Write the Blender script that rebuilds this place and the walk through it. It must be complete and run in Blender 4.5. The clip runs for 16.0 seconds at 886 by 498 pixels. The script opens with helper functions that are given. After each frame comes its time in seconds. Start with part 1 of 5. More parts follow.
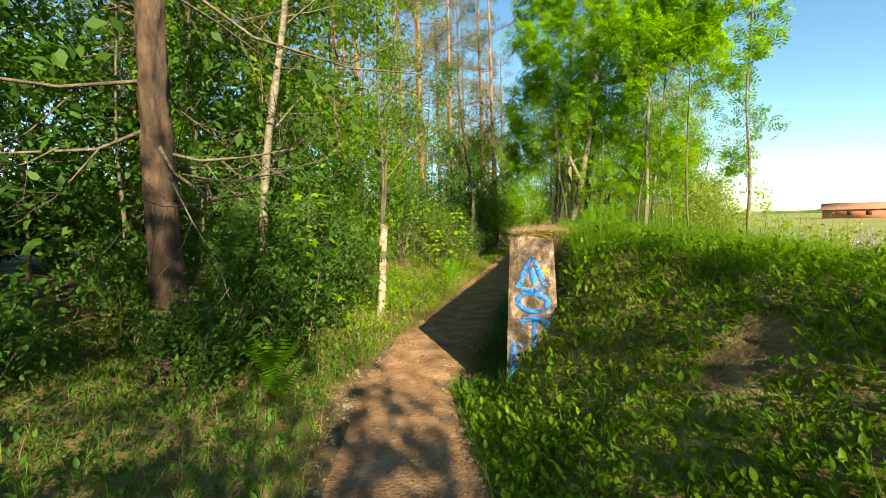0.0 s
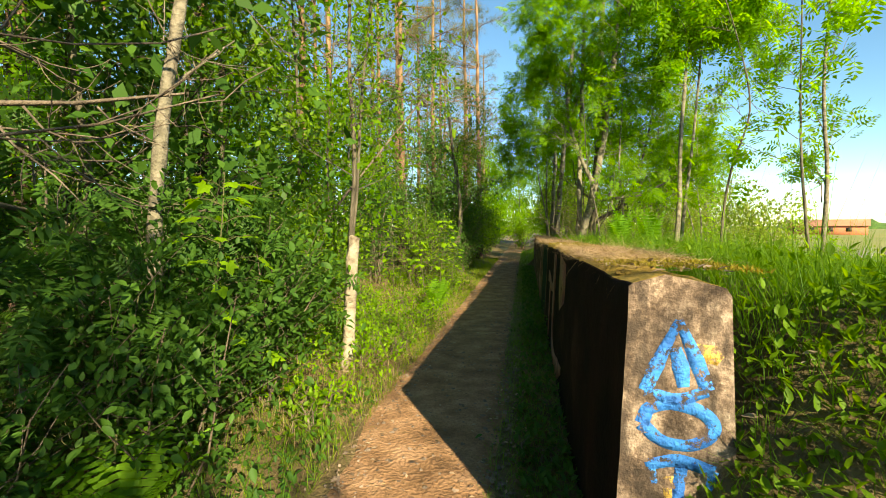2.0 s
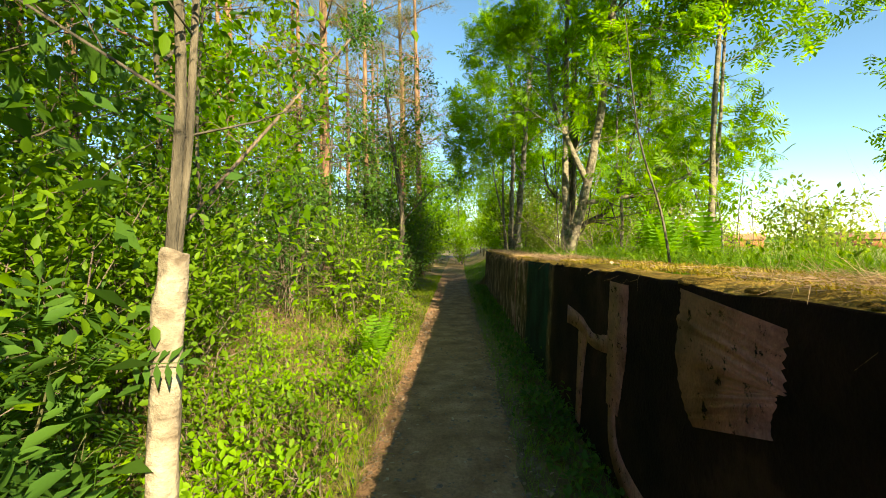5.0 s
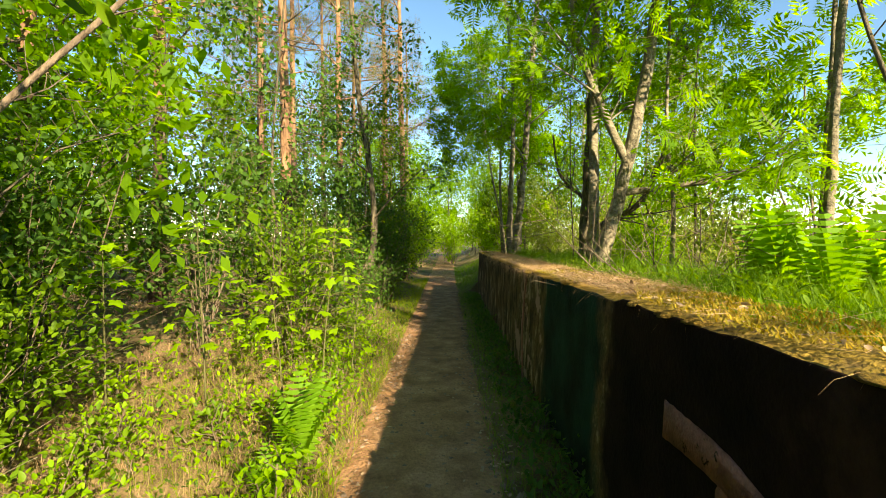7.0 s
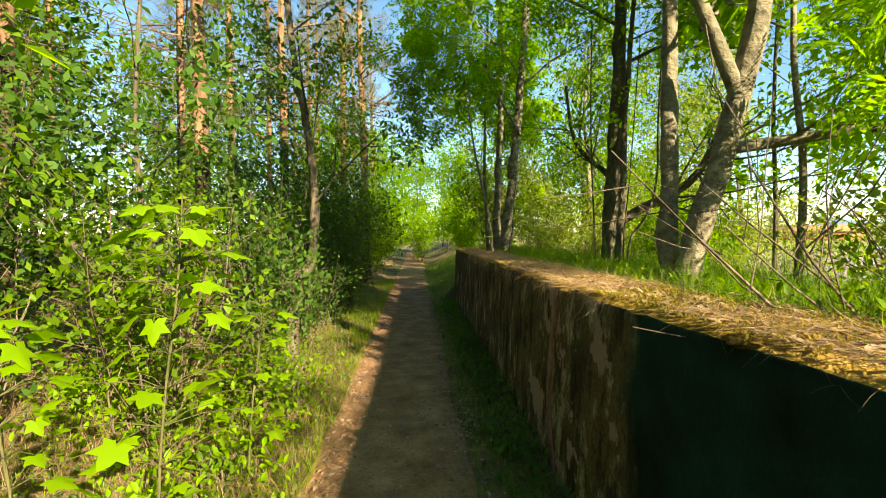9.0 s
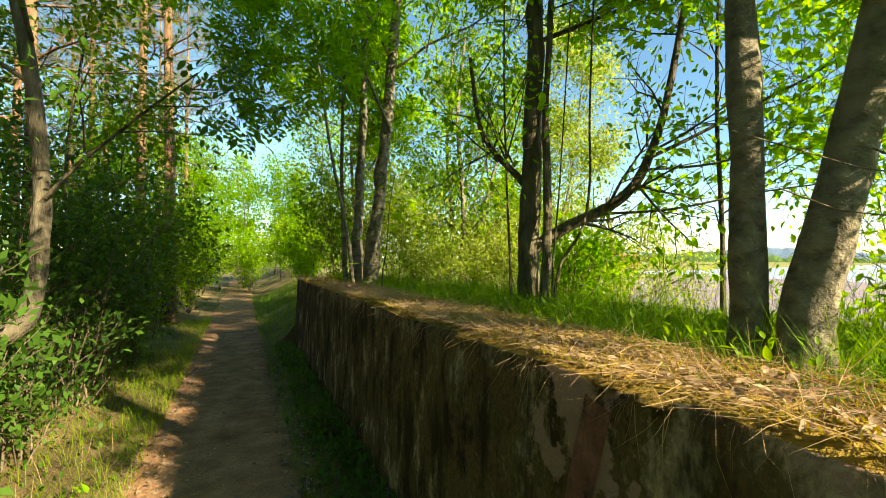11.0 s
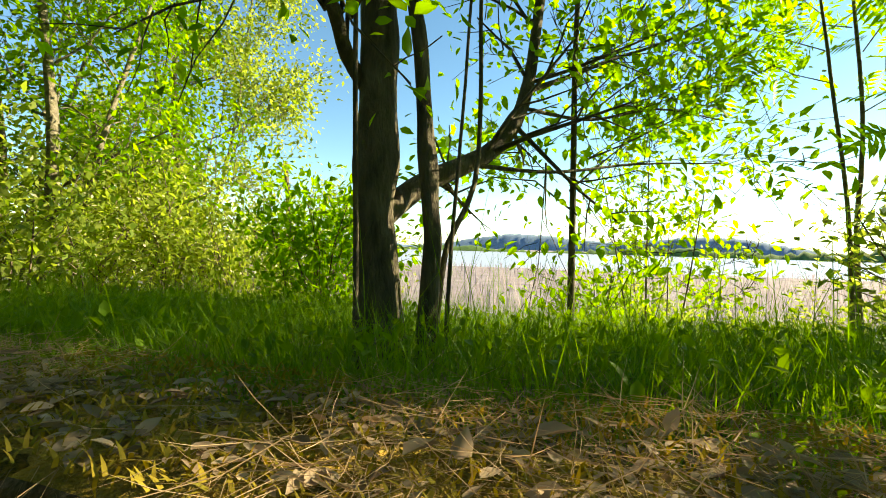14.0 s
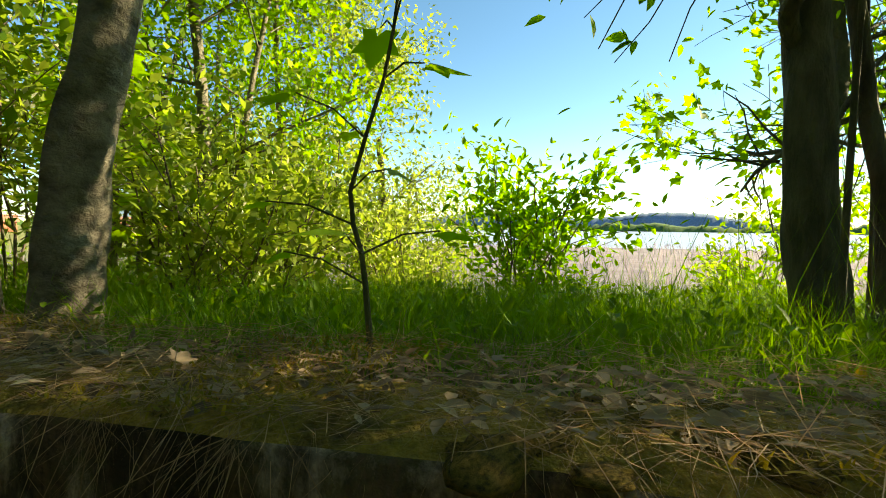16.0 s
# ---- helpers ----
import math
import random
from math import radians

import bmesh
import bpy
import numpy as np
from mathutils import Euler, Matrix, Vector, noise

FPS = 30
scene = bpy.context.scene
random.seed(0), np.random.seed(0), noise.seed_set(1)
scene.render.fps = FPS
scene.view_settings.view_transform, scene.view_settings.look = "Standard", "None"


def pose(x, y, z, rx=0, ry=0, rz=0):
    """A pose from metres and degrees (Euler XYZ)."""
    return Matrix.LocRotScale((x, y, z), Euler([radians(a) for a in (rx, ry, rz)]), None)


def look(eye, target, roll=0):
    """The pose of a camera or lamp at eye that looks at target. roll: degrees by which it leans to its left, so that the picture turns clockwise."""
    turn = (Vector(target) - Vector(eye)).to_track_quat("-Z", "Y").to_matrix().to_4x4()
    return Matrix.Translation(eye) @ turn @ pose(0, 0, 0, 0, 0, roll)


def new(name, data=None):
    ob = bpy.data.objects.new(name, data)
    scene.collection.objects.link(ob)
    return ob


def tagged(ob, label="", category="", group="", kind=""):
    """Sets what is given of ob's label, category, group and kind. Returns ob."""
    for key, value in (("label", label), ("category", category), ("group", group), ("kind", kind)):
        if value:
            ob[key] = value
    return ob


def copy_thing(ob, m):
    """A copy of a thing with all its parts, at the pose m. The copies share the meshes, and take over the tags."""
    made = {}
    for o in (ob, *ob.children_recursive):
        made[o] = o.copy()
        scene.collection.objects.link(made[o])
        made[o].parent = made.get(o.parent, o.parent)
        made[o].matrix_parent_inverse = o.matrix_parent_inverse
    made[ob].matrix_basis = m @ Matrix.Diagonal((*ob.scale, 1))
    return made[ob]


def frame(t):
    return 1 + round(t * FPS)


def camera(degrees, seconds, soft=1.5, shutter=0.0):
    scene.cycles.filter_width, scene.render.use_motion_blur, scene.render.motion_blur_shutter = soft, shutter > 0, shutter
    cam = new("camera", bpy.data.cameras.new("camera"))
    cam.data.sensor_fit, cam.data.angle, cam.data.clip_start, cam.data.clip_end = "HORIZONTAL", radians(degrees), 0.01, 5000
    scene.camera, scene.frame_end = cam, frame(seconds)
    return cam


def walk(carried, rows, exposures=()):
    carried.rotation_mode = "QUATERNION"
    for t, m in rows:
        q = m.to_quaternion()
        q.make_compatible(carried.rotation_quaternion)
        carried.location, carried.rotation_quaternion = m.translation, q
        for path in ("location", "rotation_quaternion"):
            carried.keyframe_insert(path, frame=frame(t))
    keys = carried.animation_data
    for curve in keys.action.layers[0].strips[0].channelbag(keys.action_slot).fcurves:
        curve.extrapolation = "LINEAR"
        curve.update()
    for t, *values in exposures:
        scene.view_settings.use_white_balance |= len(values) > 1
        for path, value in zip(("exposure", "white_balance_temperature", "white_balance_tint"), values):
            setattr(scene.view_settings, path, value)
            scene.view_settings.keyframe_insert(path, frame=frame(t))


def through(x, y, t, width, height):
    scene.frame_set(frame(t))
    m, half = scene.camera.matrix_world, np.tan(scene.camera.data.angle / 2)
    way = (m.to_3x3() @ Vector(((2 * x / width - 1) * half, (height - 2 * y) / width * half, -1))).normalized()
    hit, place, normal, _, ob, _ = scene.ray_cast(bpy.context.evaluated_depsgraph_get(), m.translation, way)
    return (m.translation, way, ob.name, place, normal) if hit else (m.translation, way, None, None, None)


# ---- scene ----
# ---- camera ----
cam = camera(87.6, 16.0, soft=0.95)
PATH = [
    (0, pose(0.036, 0.091, 1.550, 86.23, 1.42, 0.49)),
    (0.5, pose(-0.047, 0.613, 1.565, 86.14, 1.23, 0.96)),
    (1, pose(-0.064, 1.128, 1.578, 86.71, 0.76, 0.41)),
    (1.5, pose(-0.165, 1.648, 1.576, 87.02, 0.62, -0.66)),
    (2, pose(-0.211, 2.177, 1.577, 87.18, 0.19, -2.69)),
    (2.5, pose(-0.309, 2.643, 1.580, 86.97, 0.05, -6.11)),
    (3, pose(-0.344, 3.135, 1.570, 85.86, 0.18, -8.63)),
    (3.5, pose(-0.348, 3.600, 1.539, 86.03, -0.08, -10.35)),
    (4, pose(-0.343, 4.051, 1.503, 87.32, 0.25, -10.80)),
    (6.5, pose(0.229, 6.655, 1.553, 89.46, 0.08, -11.86)),
    (7, pose(0.361, 7.175, 1.607, 88.48, 0.11, -12.30)),
    (7.5, pose(0.385, 7.770, 1.575, 87.58, 0.04, -13.15)),
    (8, pose(0.527, 8.349, 1.572, 87.24, 0.05, -13.65)),
    (10.5, pose(1.164, 10.866, 1.571, 90.70, 0.21, -28.84)),
    (11, pose(1.262, 11.307, 1.563, 91.09, -0.14, -36.37)),
    (11.5, pose(1.468, 11.747, 1.543, 91.26, -0.37, -45.17)),
    (12, pose(1.651, 12.204, 1.519, 91.01, -0.70, -55.94)),
    (12.5, pose(1.851, 12.578, 1.498, 90.72, -0.67, -66.68)),
    (13, pose(2.019, 12.971, 1.506, 90.57, -0.79, -76.40)),
    (13.5, pose(2.152, 13.375, 1.510, 90.07, -1.01, -83.26)),
    (14, pose(2.334, 13.732, 1.521, 89.76, -1.48, -86.90)),
    (14.5, pose(2.373, 14.144, 1.506, 88.67, -0.69, -88.32)),
    (15, pose(2.408, 14.563, 1.489, 87.90, -0.92, -88.72)),
    (15.5, pose(2.508, 14.993, 1.526, 87.21, -0.47, -89.26)),
    (16, pose(2.551, 15.521, 1.517, 87.13, -0.64, -90.62)),
]
walk(cam, PATH, [(0, 1.72, 8900, -3), (4, 1.86, 9000, -2), (7, 2.08, 9700, 4), (12, 2.05, 9500, -2), (16, 1.86, 9400, -4)])

# ---- light ----
SUN = Vector((0.30, -0.86, 0.42)).normalized()
world = bpy.data.worlds.new("sky")
scene.world = world
world.use_nodes = True
wn = world.node_tree.nodes
sky = wn.new("ShaderNodeTexSky")
sky.sky_type = "NISHITA"
sky.sun_disc = False
sky.sun_elevation = math.asin(SUN.z)
sky.sun_rotation = math.atan2(SUN.x, SUN.y)
sky.air_density, sky.dust_density, sky.ozone_density = 0.8, 0.1, 3.0
wn["Background"].inputs[1].default_value = 0.094
vivid = wn.new("ShaderNodeHueSaturation")
vivid.inputs["Saturation"].default_value = 1.15
world.node_tree.links.new(sky.outputs[0], vivid.inputs["Color"])
world.node_tree.links.new(vivid.outputs[0], wn["Background"].inputs[0])
sun_data = bpy.data.lights.new("sun", "SUN")
sun_data.energy, sun_data.angle, sun_data.color = 5.0, radians(0.5), (1.0, 0.91, 0.76)
sun = new("sun", sun_data)
sun.matrix_world = look(SUN * 60, (0, 0, 0))

# ---- materials ----


def mat(name, rough=0.8):
    m = bpy.data.materials.new(name)
    m.use_nodes = True
    b = m.node_tree.nodes["Principled BSDF"]
    b.inputs["Roughness"].default_value = rough
    b.inputs["Specular IOR Level"].default_value = 0.3
    return m, m.node_tree.nodes, m.node_tree.links, b


def ramp(nodes, links, fac, stops):
    r = nodes.new("ShaderNodeValToRGB")
    while len(r.color_ramp.elements) < len(stops):
        r.color_ramp.elements.new(0.5)
    for e, (p, c) in zip(r.color_ramp.elements, stops):
        e.position, e.color = p, (*c, 1)
    links.new(fac, r.inputs[0])
    return r.outputs[0]


def tex(nodes, links, scale, detail=6, stretch=(1, 1, 1), coord="Object", rough=0.6):
    c = nodes.new("ShaderNodeTexCoord")
    mp = nodes.new("ShaderNodeMapping")
    mp.inputs["Scale"].default_value = stretch
    links.new(c.outputs[coord], mp.inputs[0])
    n = nodes.new("ShaderNodeTexNoise")
    n.inputs["Scale"].default_value, n.inputs["Detail"].default_value, n.inputs["Roughness"].default_value = scale, detail, rough
    links.new(mp.outputs[0], n.inputs["Vector"])
    return n.outputs[0]


def mixed(nodes, links, fac, a, b, blend="MIX"):
    m = nodes.new("ShaderNodeMix")
    m.data_type, m.blend_type = "RGBA", blend
    for s, v in ((m.inputs[0], fac), (m.inputs[6], a), (m.inputs[7], b)):
        if isinstance(v, (int, float)):
            s.default_value = v
        elif isinstance(v, tuple):
            s.default_value = (*v, 1)
        else:
            links.new(v, s)
    return m.outputs[2]


def bump(nodes, links, b, height, strength, dist=0.02):
    n = nodes.new("ShaderNodeBump")
    n.inputs["Strength"].default_value, n.inputs["Distance"].default_value = strength, dist
    links.new(height, n.inputs["Height"])
    links.new(n.outputs[0], b.inputs["Normal"])


def leaf_mat(name, lo, hi, through=0.45, rough=0.55):
    """Leaf tissue: gloss above, light let through, every leaf its own green."""
    m, n, l, b = mat(name, rough)
    b.inputs["Specular IOR Level"].default_value = 0.18
    g = n.new("ShaderNodeNewGeometry")
    col = ramp(n, l, g.outputs["Random Per Island"], [(0.0, lo), (0.55, [0.5 * (p + q) for p, q in zip(lo, hi)]), (1.0, hi)])
    big = tex(n, l, 0.9, 2)
    col = mixed(n, l, ramp(n, l, big, [(0.35, (0, 0, 0)), (0.7, (0.55, 0.55, 0.55))]), col, hi)
    l.new(col, b.inputs["Base Color"])
    t = n.new("ShaderNodeBsdfTranslucent")
    hs = n.new("ShaderNodeHueSaturation")
    hs.inputs["Hue"].default_value, hs.inputs["Saturation"].default_value, hs.inputs["Value"].default_value = 0.485, 1.1, 2.0
    l.new(col, hs.inputs["Color"])
    l.new(hs.outputs[0], t.inputs[0])
    mx = n.new("ShaderNodeMixShader")
    mx.inputs[0].default_value = through
    l.new(b.outputs[0], mx.inputs[1])
    l.new(t.outputs[0], mx.inputs[2])
    l.new(mx.outputs[0], n["Material Output"].inputs[0])
    return m


def bark_mat(name, dark, light, scale=14, stretch=(1, 1, 0.25), spots=None):
    m, n, l, b = mat(name, 0.9)
    a = tex(n, l, scale, 8, stretch)
    col = ramp(n, l, a, [(0.32, dark), (0.68, light)])
    big = tex(n, l, 2.2, 3)
    col = mixed(n, l, ramp(n, l, big, [(0.45, (0, 0, 0)), (0.7, (0.6, 0.6, 0.6))]), col, spots or [0.6 * c for c in dark] and tuple(0.6 * c for c in dark))
    l.new(col, b.inputs["Base Color"])
    bump(n, l, b, a, 1.0, 0.05)
    return m


def speckle_mat(name, stops, scale, rough=0.95, fine=60, stretch=(1, 1, 1), strength=0.6, dist=0.02):
    m, n, l, b = mat(name, rough)
    a = tex(n, l, scale, 8, stretch)
    f = tex(n, l, fine, 4, stretch)
    col = mixed(n, l, 0.5, ramp(n, l, a, stops), ramp(n, l, f, [(0.25, (0.25, 0.25, 0.25)), (0.75, (0.8, 0.8, 0.8))]), "OVERLAY")
    l.new(col, b.inputs["Base Color"])
    bump(n, l, b, f, strength, dist)
    return m


LEAF_ROWAN = leaf_mat("rowan_leaf", (0.056, 0.16, 0.011), (0.15, 0.29, 0.016), 0.68)
LEAF_BUSH = leaf_mat("bush_leaf", (0.05, 0.12, 0.010), (0.13, 0.23, 0.015), 0.45)
# Darker copy of the bush leaf: the wood's shade put into its green.
LEAF_DARK = leaf_mat("shaded_leaf", (0.024, 0.072, 0.014), (0.066, 0.145, 0.022), 0.4)
LEAF_MAPLE = leaf_mat("maple_leaf", (0.11, 0.25, 0.012), (0.20, 0.34, 0.018), 0.5)
LEAF_YELLOW = leaf_mat("catkin_leaf", (0.11, 0.19, 0.025), (0.235, 0.285, 0.06), 0.55)
LEAF_FERN = leaf_mat("fern_leaf", (0.08, 0.20, 0.016), (0.14, 0.28, 0.025), 0.5)
NEEDLE = leaf_mat("pine_needle", (0.045, 0.08, 0.018), (0.16, 0.14, 0.045), 0.3, 0.6)
BLOSSOM = leaf_mat("cream_blossom", (0.45, 0.42, 0.28), (0.66, 0.64, 0.50), 0.4, 0.7)
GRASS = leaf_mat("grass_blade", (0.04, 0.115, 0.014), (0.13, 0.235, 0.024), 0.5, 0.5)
# Brighter, yellower copy of the grass: the verge's sunlight put into its colour.
GRASS_SUN = leaf_mat("sunlit_verge_blade", (0.07, 0.15, 0.012), (0.20, 0.27, 0.025), 0.5, 0.55)
DRY = leaf_mat("dry_straw", (0.13, 0.078, 0.045), (0.46, 0.32, 0.20), 0.25, 0.7)
DEADLEAF = leaf_mat("fallen_leaf", (0.08, 0.047, 0.03), (0.42, 0.31, 0.22), 0.15, 0.8)
MOSS_TUFT = leaf_mat("moss_tuft", (0.10, 0.11, 0.014), (0.30, 0.22, 0.035), 0.3, 0.9)
REED = leaf_mat("dry_reed", (0.16, 0.13, 0.14), (0.32, 0.27, 0.28), 0.3, 0.8)
FAR_GREEN = speckle_mat("far_foliage", [(0.3, (0.03, 0.07, 0.02)), (0.7, (0.10, 0.18, 0.04))], 0.25, fine=1.5)
# Blue tint puts the distance haze into the hills' colour.
FAR_HILL = speckle_mat("hazed_hill_forest", [(0.3, (0.10, 0.16, 0.24)), (0.7, (0.14, 0.21, 0.30))], 0.02, fine=0.2)
BARK_PINE = bark_mat("pine_bark", (0.010, 0.008, 0.007), (0.105, 0.062, 0.045), 9, (1, 1, .4))
BARK_RED = bark_mat("upper_pine_bark", (0.09, 0.05, 0.033), (0.33, 0.19, 0.115), 9)
BARK_GREY = bark_mat("rowan_bark", (0.06, 0.05, 0.038), (0.25, 0.215, 0.165), 11, (1, 1, 1.3), (0.15, 0.14, 0.095))
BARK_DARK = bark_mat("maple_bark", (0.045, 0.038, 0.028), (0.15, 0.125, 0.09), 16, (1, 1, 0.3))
BARK_BIRCH = bark_mat("birch_bark", (0.12, 0.09, 0.065), (0.42, 0.36, 0.28), 7, (1, 1, 1.3))
TWIG = bark_mat("dead_twig", (0.07, 0.05, 0.038), (0.22, 0.17, 0.13), 20)
STEM = bark_mat("green_stem", (0.05, 0.055, 0.02), (0.14, 0.13, 0.06), 20)
GRAVEL = speckle_mat("trodden_gravel", [(0.3, (0.16, 0.084, 0.044)), (0.5, (0.29, 0.158, 0.088)), (0.7, (0.43, 0.255, 0.16))], 3.5, fine=38, strength=1.0, dist=0.03)
STONE = speckle_mat("path_stone", [(0.3, (0.10, 0.07, 0.055)), (0.7, (0.27, 0.20, 0.16))], 18)
WATER, _n, _l, _b = mat("lake_water", 0.28)
_b.inputs["Base Color"].default_value = (0.30, 0.28, 0.37, 1)
bump(_n, _l, _b, tex(_n, _l, 0.8, 4), 0.35, 0.1)
RED_WALL = speckle_mat("red_boards", [(0.3, (0.30, 0.10, 0.06)), (0.7, (0.42, 0.15, 0.09))], 0.6, fine=4)
ROOF = speckle_mat("clay_roof", [(0.3, (0.28, 0.12, 0.08)), (0.7, (0.38, 0.18, 0.11))], 0.8, fine=5)
PAINT_BLUE = speckle_mat("blue_spray_paint", [(0.3, (0.012, 0.07, 0.30)), (0.62, (0.03, 0.22, 0.66))], 9, 0.6, fine=70)
PAINT_OCHRE = speckle_mat("ochre_spray_paint", [(0.3, (0.34, 0.20, 0.05)), (0.7, (0.60, 0.38, 0.10))], 7, 0.5, fine=70)
PAINT_PINK = speckle_mat("faded_pink_paint", [(0.35, (0.11, 0.040, 0.036)), (0.6, (0.28, 0.115, 0.105))], 5, 0.6, fine=60)
PAINT_BLACK = speckle_mat("black_paint", [(0.3, (0.008, 0.007, 0.007)), (0.7, (0.03, 0.022, 0.02))], 4, 0.6, fine=60)
PAINT_TEAL = speckle_mat("teal_paint", [(0.3, (0.008, 0.02, 0.018)), (0.7, (0.02, 0.055, 0.045))], 4, 0.6, fine=60)


def worn(m, amount):
    """Paint flaked off in small patches."""
    n, l = m.node_tree.nodes, m.node_tree.links
    tr = n.new("ShaderNodeBsdfTransparent")
    mx = n.new("ShaderNodeMixShader")
    l.new(ramp(n, l, tex(n, l, 16, 8, rough=0.75), [(amount, (0, 0, 0)), (amount + .06, (1, 1, 1))]), mx.inputs[0])
    l.new(tr.outputs[0], mx.inputs[1])
    l.new(n["Principled BSDF"].outputs[0], mx.inputs[2])
    l.new(mx.outputs[0], n["Material Output"].inputs[0])


for _m, _a in ((PAINT_BLUE, .42), (PAINT_OCHRE, .46), (PAINT_PINK, .36)):
    worn(_m, _a)


def concrete(name, stops, streaks, grain=3.5):
    m, n, l, b = mat(name, 0.9)
    a, f, s = tex(n, l, grain, 12, rough=0.72), tex(n, l, 70, 6), tex(n, l, 5, 6, (2.0, 2.0, 0.6))
    col = mixed(n, l, 0.6, ramp(n, l, a, stops), ramp(n, l, f, [(0.25, (0.2, 0.2, 0.2)), (0.75, (0.8, 0.8, 0.8))]), "OVERLAY")
    col = mixed(n, l, ramp(n, l, s, [(0.46, (0, 0, 0)), (0.60, (0.9, 0.9, 0.9))]), col, streaks)
    l.new(col, b.inputs["Base Color"])
    bump(n, l, b, mixed(n, l, 0.5, a, f), 0.8, 0.03)
    return m


def painted_side(name):
    """Old concrete: bare and mottled farther along, painted black, maroon and teal nearer the start, pink scraps between."""
    m, n, l, b = mat(name, 0.95)
    b.inputs["Specular IOR Level"].default_value = 0.08
    a, f, s = tex(n, l, 4.5, 12, (1, 1, .6), rough=0.72), tex(n, l, 45, 6), tex(n, l, 4, 9, (1.6, 1.6, 0.55), rough=0.68)
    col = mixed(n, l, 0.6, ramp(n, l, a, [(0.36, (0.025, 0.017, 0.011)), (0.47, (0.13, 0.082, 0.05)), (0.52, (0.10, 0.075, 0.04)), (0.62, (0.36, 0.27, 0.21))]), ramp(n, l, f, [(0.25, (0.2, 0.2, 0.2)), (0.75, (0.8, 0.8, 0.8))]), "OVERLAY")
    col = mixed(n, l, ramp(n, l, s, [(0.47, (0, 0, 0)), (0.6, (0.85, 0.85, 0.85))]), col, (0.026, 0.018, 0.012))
    c = n.new("ShaderNodeTexCoord")
    sep = n.new("ShaderNodeSeparateXYZ")
    l.new(c.outputs["Object"], sep.inputs[0])

    def zone(lo, hi, soft, wob):
        add = n.new("ShaderNodeMath")
        add.operation = "MULTIPLY_ADD"
        l.new(tex(n, l, 2.4, 5), add.inputs[0])
        add.inputs[1].default_value = wob
        l.new(sep.outputs[1], add.inputs[2])
        up, dn = n.new("ShaderNodeMapRange"), n.new("ShaderNodeMapRange")
        for r, v0, v1, t0, t1 in ((up, lo, lo + soft, 0, 1), (dn, hi, hi + soft, 1, 0)):
            for i, v in enumerate((v0 + wob * .5, v1 + wob * .5, t0, t1)):
                r.inputs[i + 1].default_value = v
            l.new(add.outputs[0], r.inputs[0])
        mu = n.new("ShaderNodeMath")
        mu.operation = "MULTIPLY"
        l.new(up.outputs[0], mu.inputs[0])
        l.new(dn.outputs[0], mu.inputs[1])
        return mu.outputs[0]
    # paint tones pushed near black, so the side's shade sits in them too
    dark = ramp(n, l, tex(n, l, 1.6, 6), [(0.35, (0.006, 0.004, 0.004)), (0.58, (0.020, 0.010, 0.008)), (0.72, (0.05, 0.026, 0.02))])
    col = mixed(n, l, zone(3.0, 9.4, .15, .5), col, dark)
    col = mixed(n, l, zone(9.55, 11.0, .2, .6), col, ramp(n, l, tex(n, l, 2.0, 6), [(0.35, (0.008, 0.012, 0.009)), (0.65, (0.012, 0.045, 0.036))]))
    scraps = n.new("ShaderNodeMath")
    scraps.operation = "MULTIPLY"
    l.new(zone(11.3, 12.6, .1, 1.2), scraps.inputs[0])
    l.new(ramp(n, l, tex(n, l, 3.0, 7), [(0.56, (0, 0, 0)), (0.58, (1, 1, 1))]), scraps.inputs[1])
    col = mixed(n, l, scraps.outputs[0], col, (0.30, 0.19, 0.18))
    l.new(col, b.inputs["Base Color"])
    bump(n, l, b, mixed(n, l, 0.5, a, f), 0.9, 0.03)
    return m


WALL_SIDE = painted_side("stained_shaded_concrete")
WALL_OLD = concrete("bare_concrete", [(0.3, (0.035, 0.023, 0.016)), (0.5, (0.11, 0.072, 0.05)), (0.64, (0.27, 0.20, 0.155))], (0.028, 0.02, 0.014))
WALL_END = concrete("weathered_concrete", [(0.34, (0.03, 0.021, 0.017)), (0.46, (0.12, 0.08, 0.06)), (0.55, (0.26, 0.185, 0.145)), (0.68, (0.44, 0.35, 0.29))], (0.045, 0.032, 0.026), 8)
MOSS = speckle_mat("moss_and_needles", [(0.3, (0.06, 0.038, 0.015)), (0.46, (0.21, 0.145, 0.024)), (0.62, (0.40, 0.25, 0.055))], 5, fine=40, strength=1.0, dist=0.03)


